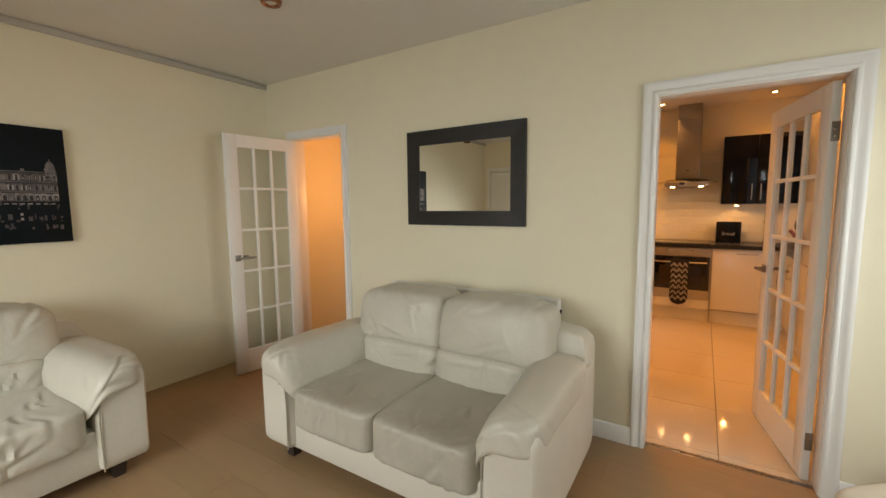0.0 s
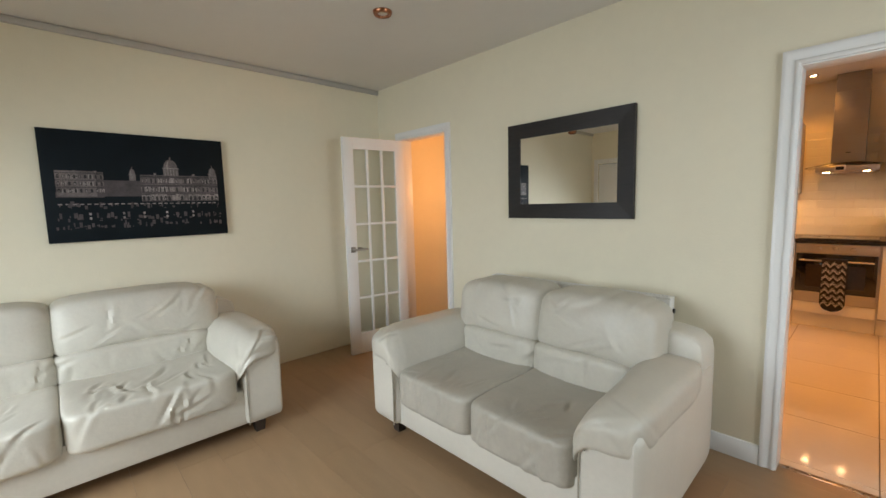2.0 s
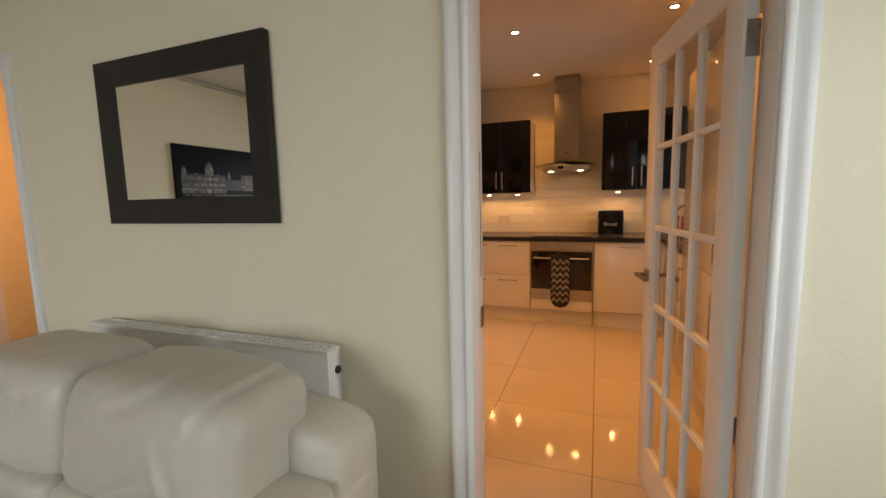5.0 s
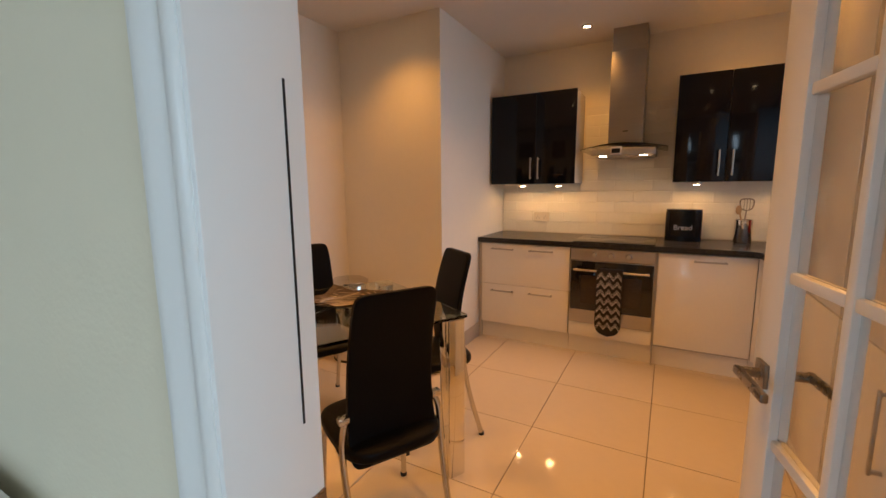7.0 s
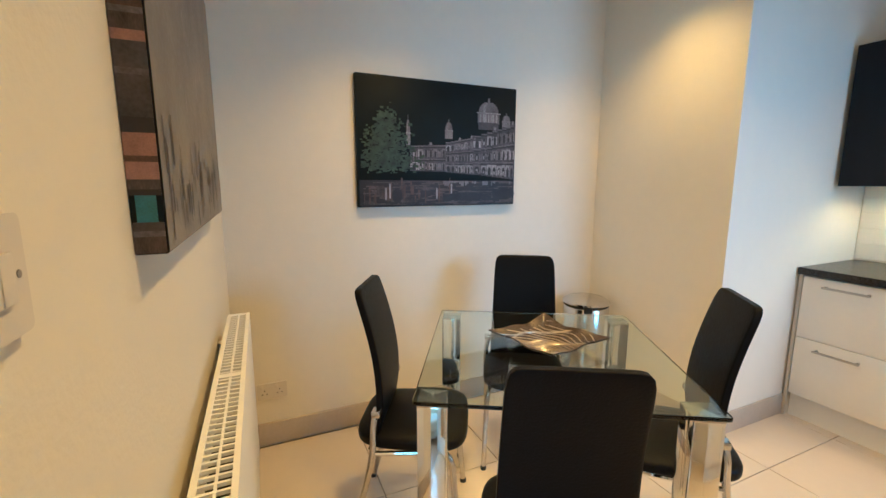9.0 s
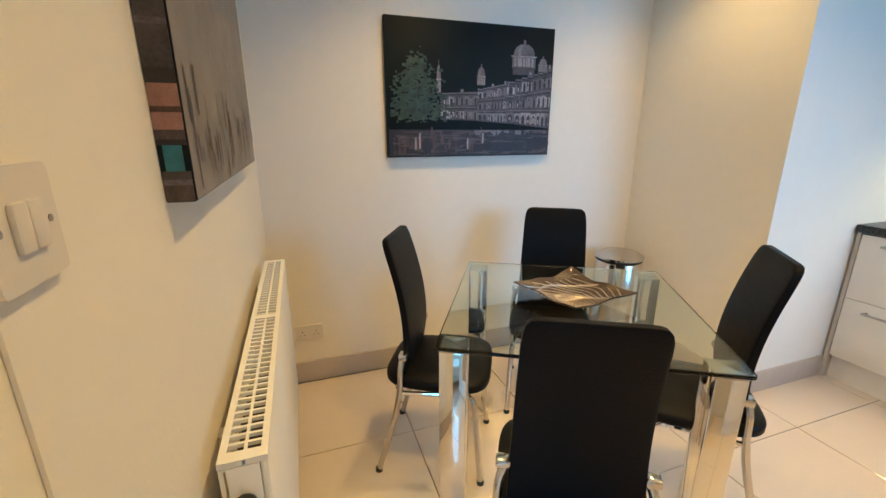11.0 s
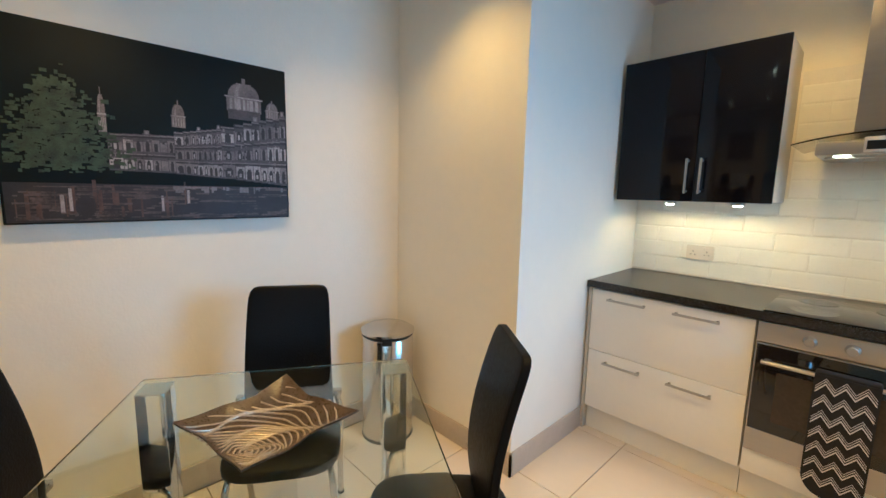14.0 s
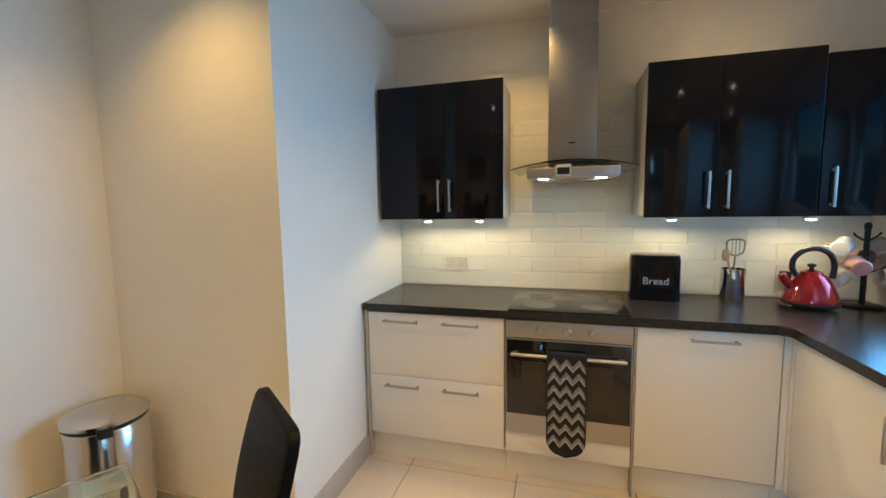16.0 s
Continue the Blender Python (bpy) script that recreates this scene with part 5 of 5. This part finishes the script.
kr = radiator("radiator", 1.15, 0.30, 0.89, 0.105, pose(-0.395, 2.826, 0, 0, 0, 180), "white panel radiator under the rainy street canvas")
bm = lathe(bmesh.new(), [(0.0, 0.05), (0.018, 0.048), (0.023, 0.04), (0.023, 0.0), (0.018, -0.01), (0.012, -0.03)], 24)
tv = part("thermostat_valve", bm, BLACKPLASTIC, kr, "dark thermostat head")
tv.matrix_basis = pose(-0.012, -0.062, 0.805, 0, -90, 0)
night_canvas("canvas_picture", 0.983, 0.692, pose(-2.04, 3.972, 1.615, 0, 0, 90), "black canvas print of a domed stone building at night", 2)
night_canvas("canvas_picture", 1.00, 0.70, pose(-1.0, 2.824, 1.645, 0, 0, 180), "grey canvas print of a rainy street with neon", 3, 0.042)

# pedal bin
t = thing("pedal_bin", "polished steel pedal bin in the alcove corner", "bin", pose(-1.830, 4.940, 0, 0, 0, -127) @ Matrix.Diagonal((1.2, 1.2, 1.08, 1)))
part("body", lathe(bmesh.new(), [(0.0, 0.012), (0.118, 0.012), (0.120, 0.02), (0.122, 0.555), (0.118, 0.56), (0.0, 0.56)], 44), SATIN, t)
part("base_ring", lathe(bmesh.new(), [(0.0, 0.0), (0.122, 0.0), (0.124, 0.006), (0.121, 0.016)], 44), BLACKPLASTIC, t, "black plastic base ring")
part("collar", lathe(bmesh.new(), [(0.117, 0.562), (0.1210, 0.563), (0.1210, 0.573), (0.117, 0.575)], 44), BLACKPLASTIC, t)
part("lid", lathe(bmesh.new(), [(0.119, 0.574), (0.126, 0.577), (0.125, 0.588), (0.10, 0.604), (0.05, 0.613), (0.0, 0.615)], 44), SATIN, t, "domed polished lid")
part("pedal", B(((-0.028, -0.155, 0.012), (0.028, -0.11, 0.022)), bev=0.004), BLACKPLASTIC, t)
part("hinge", B(((-0.022, 0.112, 0.540), (0.022, 0.128, 0.573)), bev=0.004), BLACKPLASTIC, t)

# dining table: square glass top on four chrome legs
TA = 60.6
TM = pose(-0.974, 3.936, 0, 0, 0, TA)
t = thing("dining_table", "square glass dining table on chrome legs", "dining table", TM)
bm = bmesh.new()
prism(bm, rounded(0.86, 0.86, 0.012, 3), 0.777, 0.790)
bmesh.ops.bevel(bm, geom=[e for e in bm.edges if abs(e.verts[0].co.z - e.verts[1].co.z) < 1e-5], offset=0.002, segments=1, affect="EDGES")
gt = part("glass_top", bm, GREENGLASS, t, "clear glass top with green edges")
gt.visible_shadow = False
for sx in (-1, 1):
    for sy in (-1, 1):
        cx, cyy = sx * 0.376, sy * 0.376
        lg = part("leg", B(((cx - 0.042, cyy - 0.042, 0.0), (cx + 0.042, cyy + 0.042, 0.768)), bev=0.004), CHROME, t, "square polished chrome leg")
        bm = bmesh.new()
        for q in range(4):
            a0, a1 = q * 90 + 45, q * 90 + 135
            r = 0.042 * math.sqrt(2)
            v = [bm.verts.new((cx, cyy, 0.7755)), bm.verts.new((cx + r * math.cos(radians(a0)), cyy + r * math.sin(radians(a0)), 0.7715)), bm.verts.new((cx + r * math.cos(radians(a1)), cyy + r * math.sin(radians(a1)), 0.7715))]
            bm.faces.new(v)
        bx(bm, (cx - 0.042, cyy - 0.042, 0.7685), (cx + 0.042, cyy + 0.042, 0.7714))
        part("mount_plate", bm, SATIN, lg, "brushed steel corner plate", smooth=0)


def dining_chair(m):
    """Local: faces +y, feet on z = 0."""
    t = thing("dining_chair", "black faux-leather high-back chair on chrome tube legs", "dining chair", m, "chairs round the glass table")
    part("seat", puff(bmesh.new(), (-0.205, -0.20, 0.405), (0.205, 0.235, 0.47), n=4.2, div=12, warp=lambda p, u: Vector((-0.10 * p.x * max(0, -u.y) * 0.6, 0, 0.012 * (1 - u.x * u.x) * (1 - u.y * u.y)))), BLACKLEATHER, t)

    def back(p, u):
        h = (p.z - 0.40) / 0.61
        bow = -0.012 + 0.080 * math.sin(math.pi / 2 * min(1, (1 - h) / 0.67)) - (0.035 * ((0.33 - h) / 0.33) ** 2 if h < 0.33 else 0)
        taper = 0.12 * p.x * (1 - h)
        return Vector((taper, bow, 0))
    part("backrest", puff(bmesh.new(), (-0.157, -0.176, 0.38), (0.157, -0.149, 1.012), n=13, div=18, warp=back), BLACKLEATHER, t)
    for s in (-1, 1):
        leg = tube(bmesh.new(), smoothpath([(s * 0.178, -0.104, 0.56), (s * 0.195, -0.112, 0.50), (s * 0.198, -0.118, 0.40), (s * 0.194, -0.150, 0.25), (s * 0.192, -0.222, 0.004)], 5), 0.0125, 10)
        part("rear_leg", leg, SATIN, t, "curved chrome tube leg")
        part("leg_bracket", B(((s * 0.186 - 0.020, -0.118, 0.545), (s * 0.186 + 0.020, -0.084, 0.572)), bev=0.006), SATIN, t)
        part("front_leg", tube(bmesh.new(), smoothpath([(s * 0.165, 0.13, 0.405), (s * 0.178, 0.175, 0.37), (s * 0.186, 0.19, 0.25), (s * 0.192, 0.212, 0.004)], 5), 0.0125, 10), SATIN, t, "curved chrome tube leg")
        part("side_rail", tube(bmesh.new(), [(s * 0.196, -0.118, 0.398), (s * 0.168, 0.135, 0.398)], 0.010, 8), CHROME, t)
        for y in (-0.222, 0.212):
            part("foot_cap", lathe(bmesh.new(), [(0.0, 0.0), (0.015, 0.0), (0.015, 0.014), (0.013, 0.018)], 14, (s * 0.192, y, 0)), BLACKPLASTIC, t)
    return t


ch = dining_chair(pose(-1.295, 3.520, 0, 0, 0, -28.5))
for x, y, fx, fy in ((-0.569, 3.678, -0.87, 0.49), (-1.479, 4.203, 0.85, -0.52), (-0.750, 4.371, -0.62, -0.785)):
    copy_thing(ch, pose(x, y, 0, 0, 0, math.degrees(math.atan2(-fx, fy))))

# wavy bowl with concentric silver ridges
t = thing("decorative_bowl", "wavy square bowl with bronze and silver ridges", "bowl", pose(-0.986, 3.958, 0.7903, 0, 0, 11))


def bowl_z(x, y):
    r = max(abs(x), abs(y)) / 0.158
    c = abs(x * y) / (0.158 ** 2)
    return 0.006 + 0.038 * r ** 1.8 + 0.012 * c * c + 0.005 * math.sin(6 * math.atan2(y, x)) * r * r * r


n = 30
bm = bmesh.new()
grid = []
for i in range(n + 1):
    row = []
    for j in range(n + 1):
        u, v = 2 * i / n - 1, 2 * j / n - 1
        pinch = 1 - 0.10 * (1 - (u * u if abs(v) > abs(u) else v * v)) * max(abs(u), abs(v)) ** 3
        x, y = 0.158 * u * pinch, 0.158 * v * pinch
        row.append(bm.verts.new((x, y, bowl_z(0.158 * u, 0.158 * v))))
    grid.append(row)
for i in range(n):
    for j in range(n):
        bm.faces.new((grid[i][j], grid[i + 1][j], grid[i + 1][j + 1], grid[i][j + 1]))
top = [f for f in bm.faces]
ext = bmesh.ops.extrude_face_region(bm, geom=top)
for vv in [g for g in ext["geom"] if isinstance(g, bmesh.types.BMVert)]:
    vv.co.z -= 0.005
part("dish", bm, BOWLMAT, t, smooth=60)
for k in range(24):
    bm = bmesh.new()
    pts = []
    s = 0.008 + k * 0.0112
    for a in range(57):
        ang = math.tau * a / 56
        x = 0.055 + s * math.cos(ang) * (1 + 0.10 * math.sin(5 * ang + k))
        y = -0.085 + s * math.sin(ang) * (1 + 0.10 * math.cos(4 * ang + 0.7 * k))
        if max(abs(x), abs(y)) < 0.140 - 0.012 * math.sin(3 * ang):
            pts.append((x, y, bowl_z(x, y) + 0.0012))
        else:
            if len(pts) > 3:
                tube(bm, pts, 0.0026, 6)
            pts = []
    if len(pts) > 3:
        tube(bm, pts, 0.0026, 6)
    if len(bm.verts):
        part("ridge", bm, BOWLLINE, t, "silver ridge line")
    else:
        bm.free()

# ceiling downlights
for sx, sy in SPOTS:
    t = thing("downlight", "small round lit ceiling downlight with steel rim", "downlight", pose(sx, sy, KC), "kitchen downlights")
    part("rim", lathe(bmesh.new(), [(0.026, -0.001), (0.028, -0.006), (0.040, -0.006), (0.044, 0.0)], 28), STEEL, t)
    part("lens", lathe(bmesh.new(), [(0.0, -0.003), (0.026, -0.003), (0.026, -0.001)], 20), BULB, t, "glowing lens")
# ---- pieces of floors and walls ----
floor_l, floor_k = bpy.data.objects["floor"], bpy.data.objects["floor_kitchen"]


def shared(name, lo, hi, bev, material):
    bm = bmesh.new()
    bx(bm, lo, hi, bev, 1)
    me = bpy.data.meshes.new(name)
    bm.to_mesh(me)
    bm.free()
    me.materials.append(material)
    return me


def piece(name, me, parent, x, y, z=0.0):
    ob = new(name, me)
    ob.parent, ob.location = parent, (x, y, z)
    return ob


# polished porcelain floor tiles on a 595 mm grid
xs = [-2.04, -2.015, -1.42, -0.828, -0.235, 0.357, 0.952, 1.545, 1.56]
ys = [2.765, 2.84, 3.435, 4.03, 4.628, 5.228, 5.825, 6.42]
tiles = {}
for x0, x1 in zip(xs, xs[1:]):
    for y0, y1 in zip(ys, ys[1:]):
        if x1 - x0 < 0.05 or (x0 < -1.5 and y0 > 5.2) or (y0 < 2.8 and (x0 < -0.3 or x0 > 0.8)):
            continue
        a, b = x1 - x0 - 0.004, y1 - y0 - 0.004
        key = (round(a, 3), round(b, 3))
        if key not in tiles:
            tiles[key] = shared("floor_tile", (0, 0, -0.01), (a, b, 0.0), 0.0012, TILE)
        piece("floor_tile", tiles[key], floor_k, x0 + 0.002, y0 + 0.002)

# laminate boards, laid along the room
rnd = random.Random(4)
boards = {}
y = -1.75
while y < 2.74:
    w = min(0.192, 2.755 - y)
    x = -3.30 - rnd.uniform(0, 1.1)
    while x < 1.60:
        x0, x1 = max(x, -3.30), min(x + 1.28, 1.60)
        if x1 - x0 > 0.05:
            key = (round(x1 - x0, 3), round(w, 3))
            if key not in boards:
                boards[key] = shared("floor_board", (0, 0, -0.012), (key[0] - 0.0008, key[1] - 0.0008, 0.0), 0.0004, LAMINATE)
            piece("floor_board", boards[key], floor_l, x0, y)
        x += 1.28
    y += 0.192
hall = structure("floor_hall", B(((-3.30, 2.757, -0.012), (-2.16, 3.70, 0.0))), LAMINATE, "oak laminate hall floor", "floor")

# bevelled metro tiles on the end wall, 300 x 100 mm in running bond
wall_n = bpy.data.objects["wall_kitchen_north"]
part("tile_bed", B(((-1.108, 6.4745, 0.92), (1.555, 6.4795, 1.40)), ((-0.33, 6.4745, 1.40), (0.385, 6.4795, 2.06))), TILEGROUT, wall_n, "pale grout bed")


def metro(w, h):
    """A glazed tile with wide bevels, its back at y = 0, front towards -y."""
    bm = bmesh.new()
    e, d = 0.008, 0.0055
    o = [(0, 0), (w, 0), (w, h), (0, h)]
    i = [(min(e, w / 3), e), (w - min(e, w / 3), e), (w - min(e, w / 3), h - e), (min(e, w / 3), h - e)]
    va = [bm.verts.new((x, 0, z)) for x, z in o]
    vb = [bm.verts.new((x, -0.004, z)) for x, z in o]
    vc = [bm.verts.new((x, -d, z)) for x, z in i]
    for k in range(4):
        n = (k + 1) % 4
        bm.faces.new((va[k], va[n], vb[n], vb[k]))
        bm.faces.new((vb[k], vb[n], vc[n], vc[k]))
    bm.faces.new(vc)
    bmesh.ops.recalc_face_normals(bm, faces=bm.faces[:])
    me = bpy.data.meshes.new("wall_tile")
    bm.to_mesh(me)
    bm.free()
    me.materials.append(METRO)
    return me


metros = {}
for r in range(12):
    z0 = 0.930 + r * 0.0965
    full = z0 + 0.09 < 1.42
    a, b = (-1.106, 1.553) if full else (-0.325, 0.380)
    if z0 + 0.09 > 2.06:
        break
    x = -1.256 + (0.15 if r % 2 else 0.0)
    while x < b:
        x0, x1 = max(x, a), min(x + 0.30, b)
        if x1 - x0 > 0.02:
            key = round(x1 - x0 - 0.0016, 3)
            if key not in metros:
                metros[key] = metro(key, 0.0950)
            piece("wall_tile", metros[key], wall_n, x0, 6.4745, z0)
        x += 0.30
